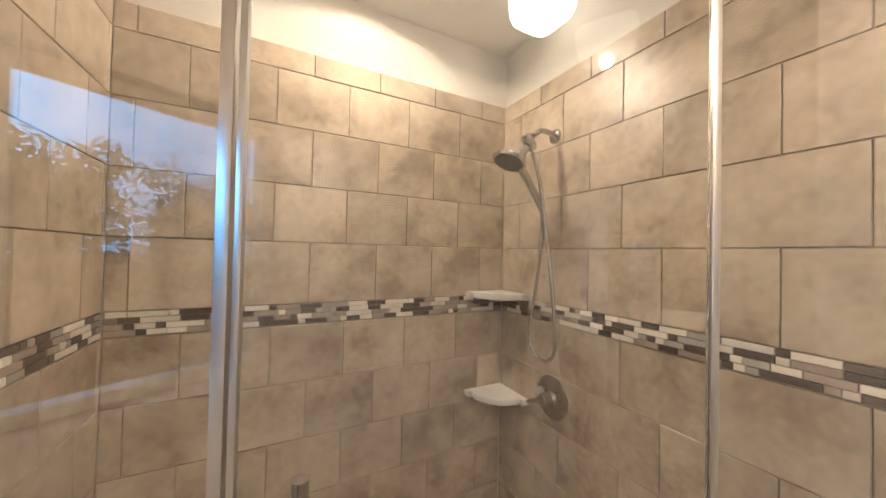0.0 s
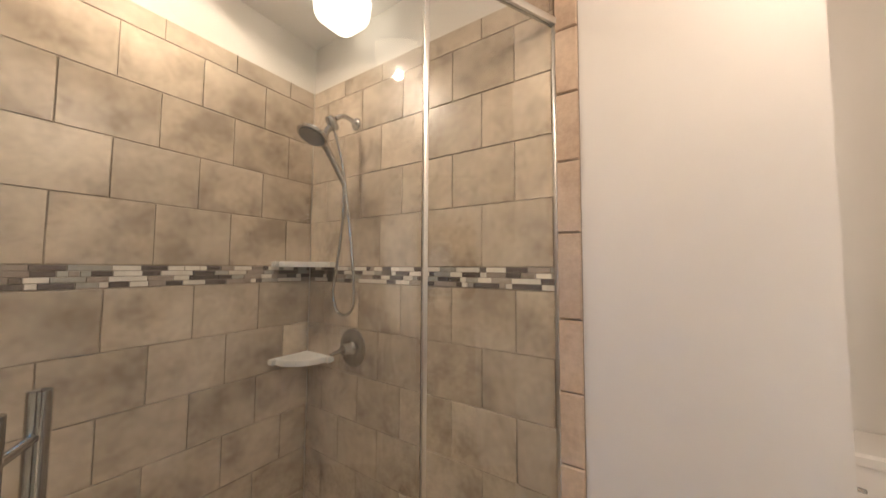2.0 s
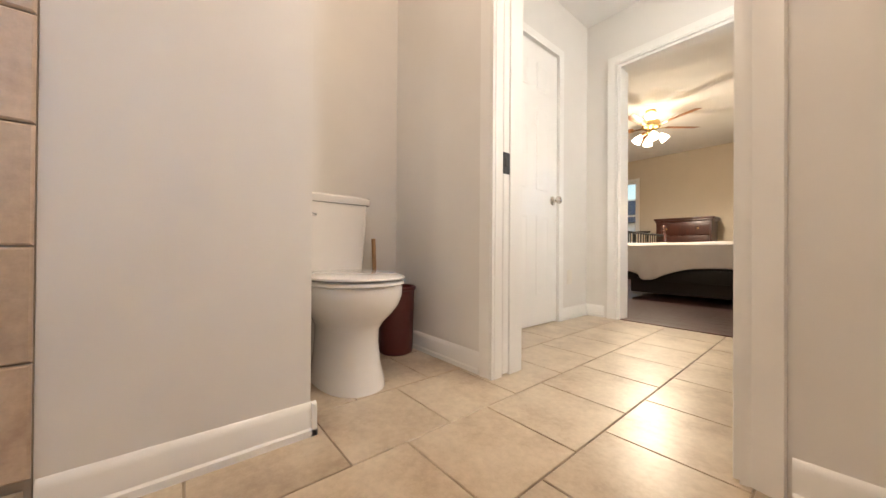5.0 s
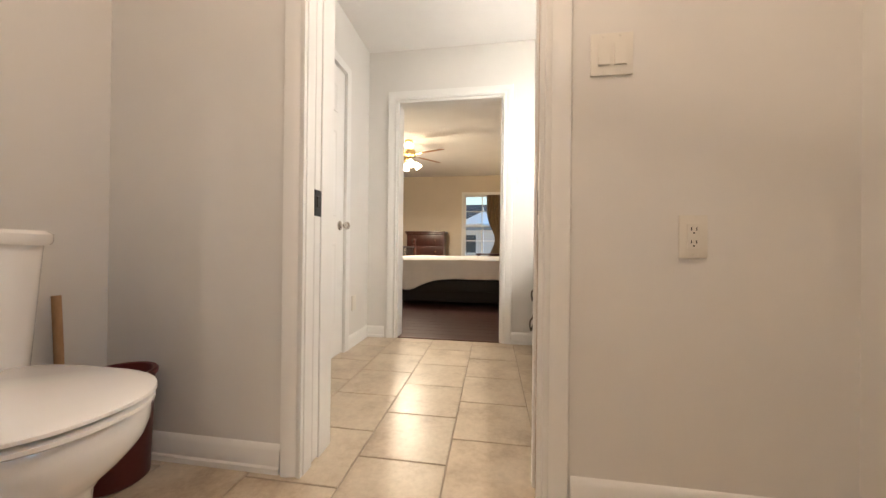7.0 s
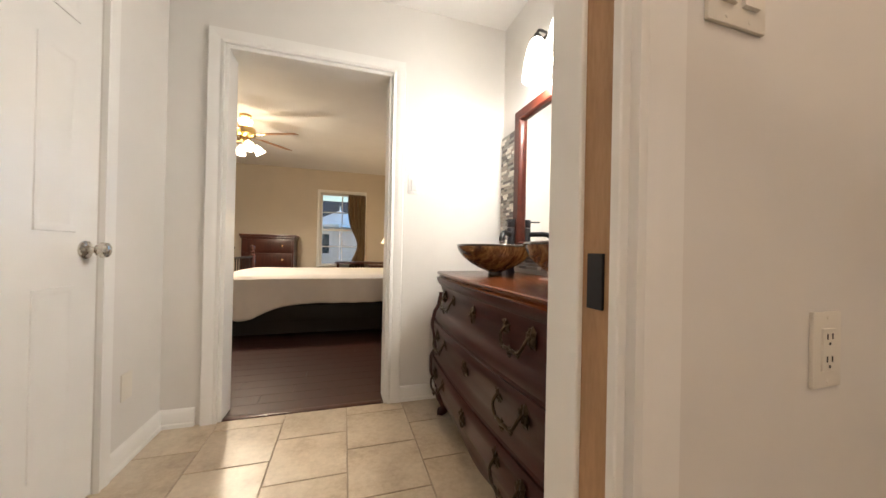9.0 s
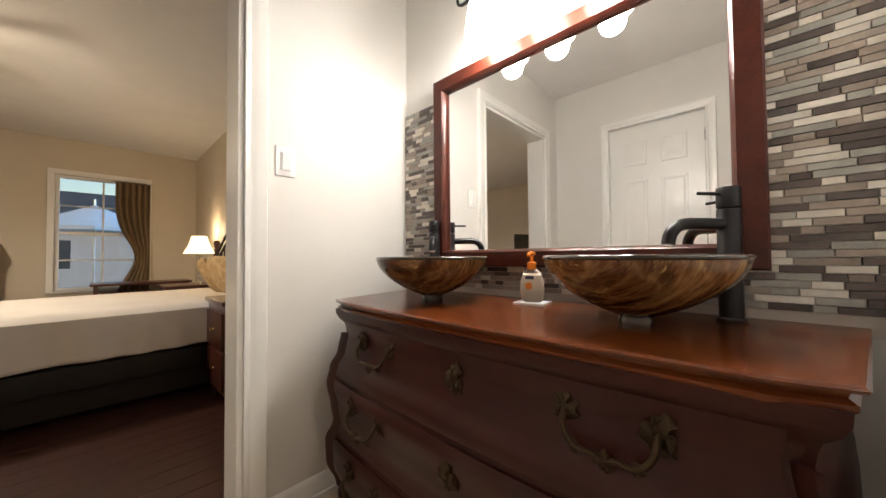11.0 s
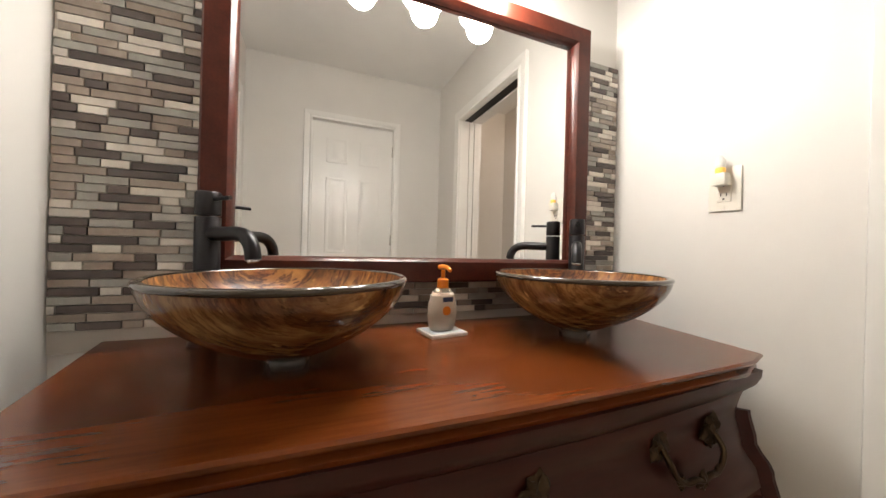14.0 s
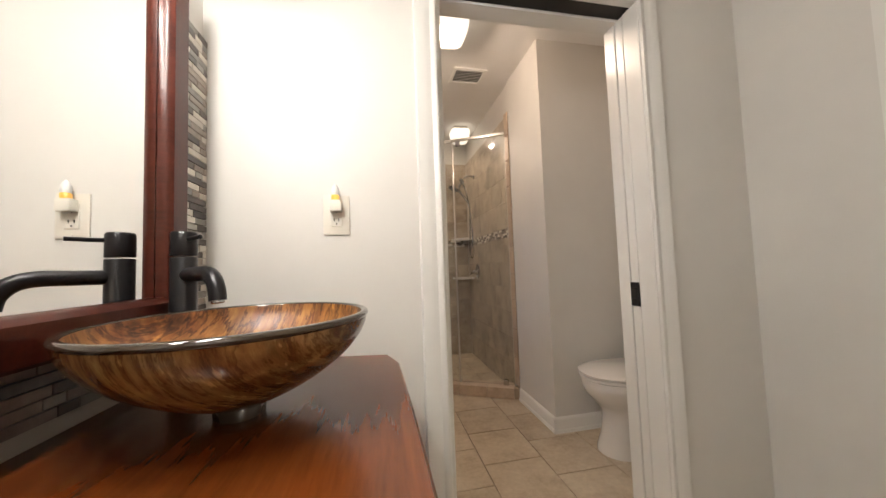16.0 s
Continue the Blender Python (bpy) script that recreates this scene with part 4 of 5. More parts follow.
# ---- vessel sinks ----
def bowl_material(name, dark, mid, light, turn, veins, gloss):
    m = mat(name, mid, gloss, coat=0.06)
    warp = noise_tex(m, 2.6, 3)
    nt = m.node_tree
    tc, mp, wv = (nt.nodes.new(k) for k in ("ShaderNodeTexCoord", "ShaderNodeMapping", "ShaderNodeTexWave"))
    mp.inputs["Rotation"].default_value = (radians(15), radians(10), radians(turn))
    wv.inputs["Scale"].default_value, wv.inputs["Distortion"].default_value, wv.inputs["Detail"].default_value, wv.inputs["Detail Scale"].default_value = 3.2, 10.0, 5.0, 1.6
    nt.links.new(tc.outputs["Object"], mp.inputs["Vector"])
    nt.links.new(mp.outputs[0], wv.inputs["Vector"])
    streak = noise_tex(m, 5.0, 8, 0.75, (7, 0.8, 1.2))
    c = ramp(m, wv.outputs["Fac"], [(0.05, dark), (0.30, mid), (0.60, light), (0.95, mid)])
    c = mix(m, 0.62, c, ramp(m, streak, [(0.38, dark), (0.46, mid), (0.60, light)]))
    c = mix(m, 0.22, c, ramp(m, warp, [(0.35, dark), (0.65, light)]))
    crack = noise_tex(m, 11.0, 6, 0.65, (6.5, 1.0, 1.0))
    c = mix(m, veins, c, ramp(m, crack, [(0.38, (1, 1, 1)), (0.44, (0.30, 0.18, 0.13)), (0.465, (0.14, 0.08, 0.06)), (0.485, (1, 1, 1))]), "MULTIPLY")
    fleck = noise_tex(m, 16.0, 4, 0.6, (4.5, 1.0, 1.0))
    c = mix(m, ramp(m, fleck, [(0.62, (0, 0, 0)), (0.70, (0.8, 0.8, 0.8))]), c, tuple(min(1.0, v * 1.45) for v in light))
    colour_to(m, c)
    bump(m, crack, 0.35, 0.002)
    return m


BOWLOUT = bowl_material("brown_swirled_glass", (0.034, 0.009, 0.004), (0.165, 0.058, 0.020), (0.42, 0.245, 0.085), 35, 0.5, 0.09)
BOWLIN = bowl_material("amber_foil_glass", (0.034, 0.010, 0.004), (0.23, 0.072, 0.017), (0.50, 0.235, 0.062), 70, 0.85, 0.42)
RIM = mat("dark_polished_glass_rim", (0.045, 0.033, 0.022), 0.04, coat=0.6)
BR, BH = 0.203, 0.153


def vessel(where, turn):
    v = root("vessel_sink", pose(*where, 0, 0, turn), "brown swirled art glass vessel sink standing on the dresser", "sink", "vessel sinks on the dresser")
    prof = [(BR * math.sin(a), 0.010 + (BH - 0.010) * (1 - math.cos(a)) ** 0.70) for a in (math.pi / 2 * i / 22 for i in range(23))]
    outer = [(0, 0.012), (0.028, 0.012)] + [p for p in prof if p[0] > 0.04]
    inner = [(max(r - 0.011, 0.0), z + 0.009) for r, z in prof if r > 0.06]
    part("outer_shell", lathe(outer, 128), BOWLOUT, v, "brown and tan swirled glass outside")
    part("inner_shell", lathe([(0.0, 0.034), (0.03, 0.034)] + inner[:-1] + [(BR - 0.009, BH - 0.001)], 128), BOWLIN, v, "amber foil glass inside")
    edge = [(BR - 0.004 + 0.0068 * math.cos(k * math.pi / 6), BH - 0.001 + 0.0058 * math.sin(k * math.pi / 6)) for k in range(13)]
    part("rim", lathe(edge, 128), RIM, v, "dark polished glass rim")
    part("drain", lathe([(0, 0.044), (0.020, 0.043), (0.026, 0.040), (0.026, 0.034), (0, 0.034)], 28), BLACK, v, "black pop-up drain")
    part("mounting_ring", lathe([(0.034, 0.0), (0.037, 0.0), (0.038, 0.010), (0.034, 0.018), (0.0, 0.018), (0.0, 0.0)], 36), RIM, v, "dark mounting ring")
    return v


vessel((1.264, 3.797, DT), 20)
vessel((1.275, 3.139, DT), 160)


def faucet(where, turn):
    """A tall single-lever vessel tap, spout towards local -x."""
    f = root("faucet", pose(*where, 0, 0, turn), "tall matt black single-lever faucet beside a vessel sink", "faucet", "black vessel faucets")
    part("base_ring", lathe([(0, 0), (0.030, 0), (0.030, 0.006), (0.026, 0.009), (0, 0.009)], 32), BLACK, f)
    part("column", lathe([(0, 0.005), (0.0235, 0.005), (0.0235, 0.262), (0.0225, 0.264), (0, 0.264)], 32), BLACK, f)
    part("cap", lathe([(0, 0.267), (0.0225, 0.267), (0.0235, 0.269), (0.0235, 0.312), (0.021, 0.316), (0, 0.316)], 32), BLACK, f, "turning lever cap")
    part("spout", tube([(0.0, 0, 0.228), (-0.06, 0, 0.229), (-0.105, 0, 0.229), (-0.130, 0, 0.221), (-0.146, 0, 0.202), (-0.151, 0, 0.180)], 0.0142, 18), BLACK, f, "curved spout")
    part("aerator", lathe([(0, 0), (0.0105, 0), (0.0105, 0.006), (0, 0.006)], 20, pose(-0.1515, 0, 0.1755, 0, 12)), CHROME, f)
    part("lever", tube([(0.0, 0, 0.300), (-0.075, 0, 0.301)], 0.0042, 12, steps=1), BLACK, f, "thin lever rod")
    return f


faucet((1.445, 3.966, DT), 42)
faucet((1.442, 2.977, DT), -44)

# ---- soap bottle on its dish ----
sd = root("soap_dish", pose(1.384, 3.459, DT, 0, 0, 8), "small white tile used as a soap coaster", "coaster")
part("tile", box(-0.043, 0.043, -0.050, 0.050, 0.0, 0.009, 0.002), CERAMIC, sd)
part("pattern", box(-0.034, 0.034, -0.041, 0.041, 0.009, 0.0096), mat("pale_blue_glaze", (0.62, 0.66, 0.68), 0.2), sd, "pale blue glazed pattern")
so = root("soap_bottle", pose(1.384, 3.459, DT + 0.0096, 0, 0, 8) @ Matrix.Scale(0.93, 4), "clear soap bottle with creamy soap and an orange pump", "soap bottle")
CLEAR = glass("clear_bottle_plastic", (0.93, 0.93, 0.90), 0.04)
SOAP = mat("creamy_soap", (0.72, 0.60, 0.48), 0.35)
ORANGE = mat("orange_plastic", (0.80, 0.23, 0.015), 0.35)


def squashed(profile, sy=1.25, sx=0.78, seg=36):
    b = lathe(profile, seg)
    bmesh.ops.scale(b, vec=(sx, sy, 1), verts=b.verts)
    return b


bp = [(0.027, 0.002), (0.031, 0.012), (0.034, 0.04), (0.033, 0.070), (0.025, 0.100), (0.014, 0.112)]
part("soap", squashed([(0, 0.003)] + [(r - 0.002, z) for r, z in bp[:4]] + [(0.0255, 0.092), (0, 0.092)]), SOAP, so, "creamy liquid soap")
btl = part("bottle", squashed([(0, 0.0), (0.025, 0.0)] + bp + [(0.013, 0.118), (0, 0.118)]), CLEAR, so, "clear plastic bottle")
btl.visible_shadow = False
part("neck_collar", lathe([(0, 0.112), (0.0155, 0.112), (0.0155, 0.134), (0.010, 0.138), (0, 0.138)], 28), ORANGE, so, "orange collar")
part("pump_stem", lathe([(0, 0.136), (0.0055, 0.136), (0.0055, 0.160), (0, 0.160)], 16), ORANGE, so)
part("pump_head", tube([(0.020, 0.0, 0.166), (0.0, 0, 0.168), (-0.020, 0, 0.167), (-0.036, 0, 0.160)], 0.0068, 14, 0.75), ORANGE, so, "orange pump head")
part("label_badge", box(-0.0278, -0.0270, -0.016, 0.014, 0.078, 0.090), mat("dark_blue_label", (0.02, 0.03, 0.09), 0.4), so, "dark blue label badge")
part("label_picture", lathe([(0, 0), (0.012, 0), (0.012, 0.001), (0, 0.001)], 24, pose(-0.0265, 0.002, 0.055, 0, -90)), ORANGE, so, "orange printed circle")

# ---- mirror ----
MY0, MY1, MZ0, MZ1 = 2.971, 3.930, 1.006, 1.720
mi = root("wall_mirror", Matrix(), "large wall mirror in a flat red cherry wood frame", "mirror")
part("glass", box(1.498, 1.502, MY0 - 0.004, MY1 + 0.004, MZ0 - 0.004, MZ1 + 0.004), MIRROR, mi, "silvered mirror glass")
FW2, FB, FT = 0.064, 0.066, 0.062
prof = [(1.497, 1), (1.474, 1), (1.470, 0.92), (1.470, 0.16), (1.478, 0.05), (1.486, 0.0), (1.497, 0.0)]


def frame_side(p, q, op, oq):
    """A mitred frame member between inner corners p, q and outer corners op, oq (y, z)."""
    return loft([[(x, a[0] + (b2[0] - a[0]) * u, a[1] + (b2[1] - a[1]) * u) for x, u in prof] for a, b2 in ((p, op), (q, oq))])


inn = [(MY0, MZ0), (MY1, MZ0), (MY1, MZ1), (MY0, MZ1)]
oun = [(MY0 - FW2, MZ0 - FB), (MY1 + FW2, MZ0 - FB), (MY1 + FW2, MZ1 + FT), (MY0 - FW2, MZ1 + FT)]
for k in range(4):
    part("frame", frame_side(inn[k], inn[(k + 1) % 4], oun[k], oun[(k + 1) % 4]), FRAME, mi, "mitred cherry frame member")
part("backing", box(1.502, 1.518, MY0 - 0.004, MY1 + 0.004, MZ0 - 0.004, MZ1 + 0.004), DARKWOOD, mi)

# ---- three-light sconce over the mirror ----
sc = root("vanity_light", Matrix(), "three-light wrought iron vanity light with lit frosted bell shades", "wall light")
LY = (3.650, 3.457, 3.264)
LX, LZ = 1.395, 1.985
part("wall_plate", box(1.508, VX, 3.36, 3.56, 1.99, 2.09, 0.006), IRON, sc, "dark iron wall plate")


def scroll(y, s, z):
    pts = []
    for i in range(16):
        a = i / 15 * 1.6 * math.pi
        r = 0.036 * (1 - 0.045 * i)
        pts.append((1.46, y + s * r * math.sin(a), z + 0.036 - r * math.cos(a)))
    return pts


part("bar", tube([(1.46, 3.80, 2.040), (1.46, 3.65, 2.046), (1.46, 3.457, 2.056), (1.46, 3.264, 2.046), (1.46, 3.115, 2.040)], 0.007, 12), IRON, sc, "wrought iron bar")
part("scroll", tube(scroll(3.80, 1, 2.040), 0.006, 10, steps=2), IRON, sc, "iron scroll end")
part("scroll", tube(scroll(3.115, -1, 2.040), 0.006, 10, steps=2), IRON, sc, "iron scroll end")
part("stem", tube([(1.51, 3.46, 2.04), (1.46, 3.457, 2.052)], 0.010, 12, steps=1), IRON, sc)
for y in LY:
    a = part("arm", tube([(1.46, y, 2.044), (1.43, y, 2.052), (LX + 0.008, y, 2.050), (LX, y, 2.020)], 0.0065, 12), IRON, sc, "curved iron arm")
    part("socket_cup", lathe([(0, 0.030), (0.010, 0.030), (0.018, 0.020), (0.028, 0.004), (0.030, 0.0), (0, 0.0)], 28, Matrix.Translation((LX, y, LZ + 0.018))), IRON, a, "dark iron socket cup")
    part("shade", lathe([(0.024, 0.018), (0.034, 0.004), (0.048, -0.035), (0.058, -0.090), (0.066, -0.150), (0.069, -0.180), (0.065, -0.182), (0.054, -0.090), (0.030, 0.002), (0.022, 0.015)], 40, Matrix.Translation((LX, y, LZ))), OPALV, a, "lit frosted glass bell shade")
    lamp("vanity_bulb", (LX, y, LZ - 0.215), 7.0, 0.045, (1.0, 0.965, 0.915))


# ---- bedroom ----
window("window_bedroom", "y", FARY, FARY + 0.14, FW, 4, 2, "white framed bedroom window with glazing bars at dusk")
window("window_bedroom_second", "y", FARY, FARY + 0.14, NW, 4, 2, "white framed bedroom window with glazing bars at dusk")
window("window_bed_head", "x", BRX, BRX + 0.14, RW, 2, 2, "white framed bedroom window behind the bed head")

BX0, BX1, BY0, BY1, BT = -0.68, 1.30, 5.88, 7.42, 0.655
LINEN = mat("cream_cotton_cover", (0.80, 0.74, 0.67), 0.85)
bump(LINEN, noise_tex(LINEN, 240, 2), 0.2, 0.001)
colour_to(LINEN, ramp(LINEN, noise_tex(LINEN, 3), [(0.3, (0.74, 0.68, 0.61)), (0.7, (0.82, 0.76, 0.69))]))
PILLOW = mat("tan_brocade_pillow", (0.46, 0.32, 0.16), 0.8)
colour_to(PILLOW, ramp(PILLOW, noise_tex(PILLOW, 18, 4), [(0.35, (0.34, 0.22, 0.10)), (0.65, (0.54, 0.39, 0.21))]))
bump(PILLOW, noise_tex(PILLOW, 60, 3), 0.3, 0.004)
bed = root("bed", Matrix(), "double bed with dark turned posts, iron headboard and slatted footboard", "bed")
part("mattress", box(BX0 + 0.03, BX1, BY0 + 0.02, BY1 - 0.02, 0.40, BT - 0.012, 0.05, 3), LINEN, bed)
part("box_spring", box(BX0 + 0.03, BX1, BY0 + 0.03, BY1 - 0.03, 0.05, 0.40, 0.02), mat("dark_bed_base", (0.02, 0.015, 0.013), 0.8), bed, "dark box spring")
for y in (BY0 + 0.005, BY1 - 0.03):
    part("side_rail", box(BX0, BX1 + 0.03, y, y + 0.025, 0.20, 0.34, 0.004), IRON, bed, "dark iron side rail")
post = [(0, 0.0), (0.030, 0.0), (0.034, 0.04), (0.024, 0.07), (0.036, 0.12), (0.036, 0.55), (0.026, 0.58), (0.034, 0.62), (0.036, 0.82), (0.022, 0.845), (0.034, 0.865), (0.020, 0.885), (0.030, 0.905), (0.036, 0.93), (0.028, 0.955), (0, 0.962)]
for y in (BY0 - 0.02, BY1 + 0.02):
    part("foot_post", lathe(post, 24, Matrix.Translation((BX0 - 0.06, y, 0))), DARKWOOD, bed, "turned wooden foot post")
    part("head_post", lathe([(r, z * 1.24) for r, z in post], 24, Matrix.Translation((BX1 + 0.06, y, 0))), DARKWOOD, bed, "turned wooden head post")
for z in (0.36, 0.80):
    part("foot_rail", tube([(BX0 - 0.06, BY0, z), (BX0 - 0.06, BY1, z)], 0.014, 12, steps=1), IRON, bed, "iron foot rail")
for i in range(1, 17):
    y = BY0 + (BY1 - BY0) * i / 17
    part("foot_spindle", tube([(BX0 - 0.06, y, 0.36), (BX0 - 0.06, y, 0.80)], 0.007, 8, steps=1), IRON, bed)
for k in (0.0, 0.07):
    part("head_arch", tube([(BX1 + 0.06, BY0 + (BY1 - BY0) * i / 12, 1.02 - k + (0.30 - k * 0.6) * math.sin(math.pi * i / 12)) for i in range(13)], 0.012, 12, steps=3), IRON, bed, "arched iron head rail")
for i in range(1, 15):
    y = BY0 + (BY1 - BY0) * i / 15
    part("head_spindle", tube([(BX1 + 0.06, y, 0.45), (BX1 + 0.06, y, 0.95 + 0.26 * math.sin(math.pi * i / 15))], 0.007, 8, steps=1), IRON, bed)
part("head_rail", tube([(BX1 + 0.06, BY0, 0.45), (BX1 + 0.06, BY1, 0.45)], 0.012, 12, steps=1), IRON, bed)

# cover: a cloth over the top whose hem hangs lowest at the foot corner
b = bmesh.new()
nx, ny = 64, 30
rows = []
for j in range(ny + 1):
    row = []
    v = j / ny
    for i in range(nx + 1):
        u = i / nx
        x = BX0 - 0.01 + (BX1 - 0.02 - BX0) * u
        hem = 0.37 - 0.16 * math.exp(-((u - 0.10) / 0.16) ** 2) + 0.10 * max(0.0, 0.05 - u) / 0.05
        hem += 0.035 * max(0, u - 0.75)
        if v < 0.42:
            w = v / 0.42
            z = hem + (BT - 0.02 - hem) * w
            fold = 0.016 * math.sin(u * 46 + 2.2 * math.sin(u * 9)) * (1 - w) + 0.010 * math.sin(u * 17) * (1 - w)
            y = BY0 - 0.022 - 0.030 * (1 - w) + fold
            x -= 0.10 * (1 - w) * max(0.0, 0.20 - u) / 0.20 * (-1 if u > 0.02 else 0.3)
        else:
            w = (v - 0.42) / 0.58
            y = BY0 - 0.022 + (BY1 - BY0 + 0.04) * w
            z = BT - 0.02 * max(0, 1 - w * 14) ** 2 - 0.02 * max(0, 1 - (1 - w) * 14) ** 2 + 0.006 * noise.noise(Vector((x * 3, y * 3, 0)))
        row.append(b.verts.new((x, y, z)))
    rows.append(row)
for j in range(ny):
    for i in range(nx):
        b.faces.new((rows[j][i], rows[j][i + 1], rows[j + 1][i + 1], rows[j + 1][i]))
foot = []
for k in range(7):
    foot.append([rows[j][0] if k == 0 else b.verts.new((BX0 - 0.01 - 0.012 * math.sin(j * 0.9) * k / 6, rows[j][0].co.y, rows[j][0].co.z - (BT - 0.42) * k / 6)) for j in range(13, ny + 1)])
for p, q in zip(foot, foot[1:]):
    for j in range(len(p) - 1):
        b.faces.new((p[j], p[j + 1], q[j + 1], q[j]))
bc = thing("bed_cover", b, LINEN, "cream cotton cover draped over the bed, hem hanging unevenly", "bedspread")
sol = bc.modifiers.new("cloth", "SOLIDIFY")
sol.thickness = 0.006


def pillow(where, turn, w, h, d, label):
    b = bmesh.new()
    n = 16
    fr, bk = [], []
    for j in range(n + 1):
        for lst, s in ((fr, 1), (bk, -1)):
            r = []
            for i in range(n + 1):
                u, v = -1 + 2 * i / n, -1 + 2 * j / n
                t = ((1 - u ** 4) * (1 - v ** 4)) ** 0.55
                r.append(b.verts.new((s * d * t * (1 + 0.12 * noise.noise(Vector((u * 2, v * 2, s)))), u * w * (1 - 0.06 * v * v), v * h * (1 - 0.08 * u * u))))
            lst.append(r)
    for j in range(n):
        for i in range(n):
            b.faces.new((fr[j][i], fr[j][i + 1], fr[j + 1][i + 1], fr[j + 1][i]))
            b.faces.new((bk[j][i], bk[j + 1][i], bk[j + 1][i + 1], bk[j][i + 1]))
    bmesh.ops.remove_doubles(b, verts=b.verts, dist=0.002)
    return thing("pillow", b, PILLOW, label, "pillow", "bed pillows", at=pose(*where, *turn))


pillow((1.21, 6.90, 0.815), (0, -28, -8), 0.30, 0.20, 0.075, "tan brocade pillow leaning at the bed head")
pillow((1.23, 6.42, 0.82), (0, -24, 5), 0.30, 0.20, 0.075, "tan brocade pillow leaning at the bed head")


def nightstand(x0, x1, y0, y1, h, label):
    n = root("nightstand", pose(x0, y0, 0), label, "nightstand", "bedside nightstands")
    w, d = x1 - x0, y1 - y0
    part("top", box(-0.02, w, -0.02, d + 0.02, h - 0.028, h, 0.006), DARKWOOD, n, "polished wooden top")
    part("body", box(0, w - 0.01, 0, d, 0.10, h - 0.028, 0.004), DARKWOOD, n)
    for k in range(2):
        z0 = 0.13 + k * (h - 0.19) / 2
        dw = part("drawer", box(-0.016, 0.004, 0.02, d - 0.02, z0, z0 + (h - 0.23) / 2, 0.004), DARKWOOD, n)
        part("knob", lathe([(0, 0.022), (0.012, 0.018), (0.008, 0.006), (0.010, 0), (0, 0)], 16, pose(-0.016, d / 2, z0 + (h - 0.23) / 4, 0, -90)), BRASS, dw)
    for x in (0.03, w - 0.05):
        for y in (0.03, d - 0.03):
            part("leg", lathe([(0, 0), (0.016, 0), (0.024, 0.10), (0, 0.10)], 14, Matrix.Translation((x, y, 0))), DARKWOOD, n)
    return n


nightstand(0.97, 1.38, 5.36, 5.80, 0.705, "dark cherry nightstand beside the bed")
nightstand(0.92, 1.38, 7.52, 8.00, 0.68, "dark cherry nightstand with a lamp on it")
tl = root("table_lamp", pose(1.25, 7.76, 0.68) @ Matrix.Scale(0.94, 4), "lit table lamp with a pleated cream shade and silver stem", "table lamp")
SHADE = glow("lit_cream_lampshade", (1.0, 0.74, 0.40), 1.6)
part("base", lathe([(0, 0), (0.062, 0), (0.064, 0.010), (0.040, 0.022), (0.018, 0.034), (0.012, 0.06), (0.020, 0.075), (0.012, 0.09), (0.011, 0.26), (0.022, 0.275), (0.022, 0.29), (0.010, 0.30), (0.008, 0.36), (0, 0.36)], 32), NICKEL, tl, "silver candlestick base")
part("shade", lathe([(0.165, 0.385), (0.148, 0.42), (0.122, 0.47), (0.098, 0.53), (0.082, 0.605), (0.079, 0.605), (0.119, 0.47), (0.160, 0.386)], 48), SHADE, tl, "lit cream bell shade")
lamp("table_lamp_bulb", (1.25, 7.76, 1.33), 5.0, 0.05, (1.0, 0.72, 0.42))

ch = root("chest_of_drawers", pose(-1.17, 8.52, 0), "tall cherry chest of drawers against the far wall", "chest of drawers")
part("body", box(0, 0.82, 0.0, 0.44, 0.06, 1.12, 0.005), DARKWOOD, ch)
part("top", box(-0.035, 0.855, -0.035, 0.455, 1.12, 1.16, 0.012), DARKWOOD, ch, "overhanging moulded top")
part("cornice", box(-0.018, 0.838, -0.020, 0.45, 1.085, 1.12, 0.012), DARKWOOD, ch)
for k in range(4):
    z0 = 0.12 + k * 0.242
    dw = part("drawer", box(0.03, 0.79, -0.018, 0.004, z0, z0 + 0.225, 0.006), DARKWOOD, ch)
    for x in (0.18, 0.64):
        part("knob", lathe([(0, 0.024), (0.014, 0.020), (0.009, 0.008), (0.012, 0), (0, 0)], 16, pose(x, -0.018, z0 + 0.112, 90)), BRASS, dw)
part("plinth", box(-0.01, 0.83, -0.01, 0.445, 0, 0.07, 0.006), DARKWOOD, ch)

# striped chair back and a dark desk below the far window
STRIPE = mat("striped_upholstery", (0.55, 0.45, 0.32), 0.85)
sb = root("slatted_bench", pose(-1.62, 8.35, 0), "dark iron bench with a pale slatted back", "bench")
for z in (0.42, 0.90):
    part("rail", box(0, 0.40, 0, 0.03, z, z + 0.035, 0.004), IRON, sb)
for i in range(7):
    part("slat", box(0.012 + i * 0.055, 0.034 + i * 0.055, 0.004, 0.020, 0.455, 0.90, 0.002, 1), STRIPE if i % 2 else IRON, sb)
for x in (0.0, 0.37):
    part("leg", box(x, x + 0.03, 0.0, 0.03, 0, 0.43, 0.004), IRON, sb)
    part("leg", box(x, x + 0.03, 0.36, 0.39, 0, 0.42, 0.004), IRON, sb)
part("seat", box(0, 0.40, 0.03, 0.39, 0.40, 0.43, 0.006), DARKWOOD, sb)
tb = root("side_table", pose(0.35, 8.50, 0), "low dark wooden side table under the window", "table")
part("tabletop", box(0, 0.95, 0, 0.42, 0.66, 0.69, 0.008), DARKWOOD, tb)
for x in (0.03, 0.88):
    for y in (0.03, 0.35):
        part("leg", box(x, x + 0.04, y, y + 0.04, 0, 0.66, 0.005), DARKWOOD, tb)

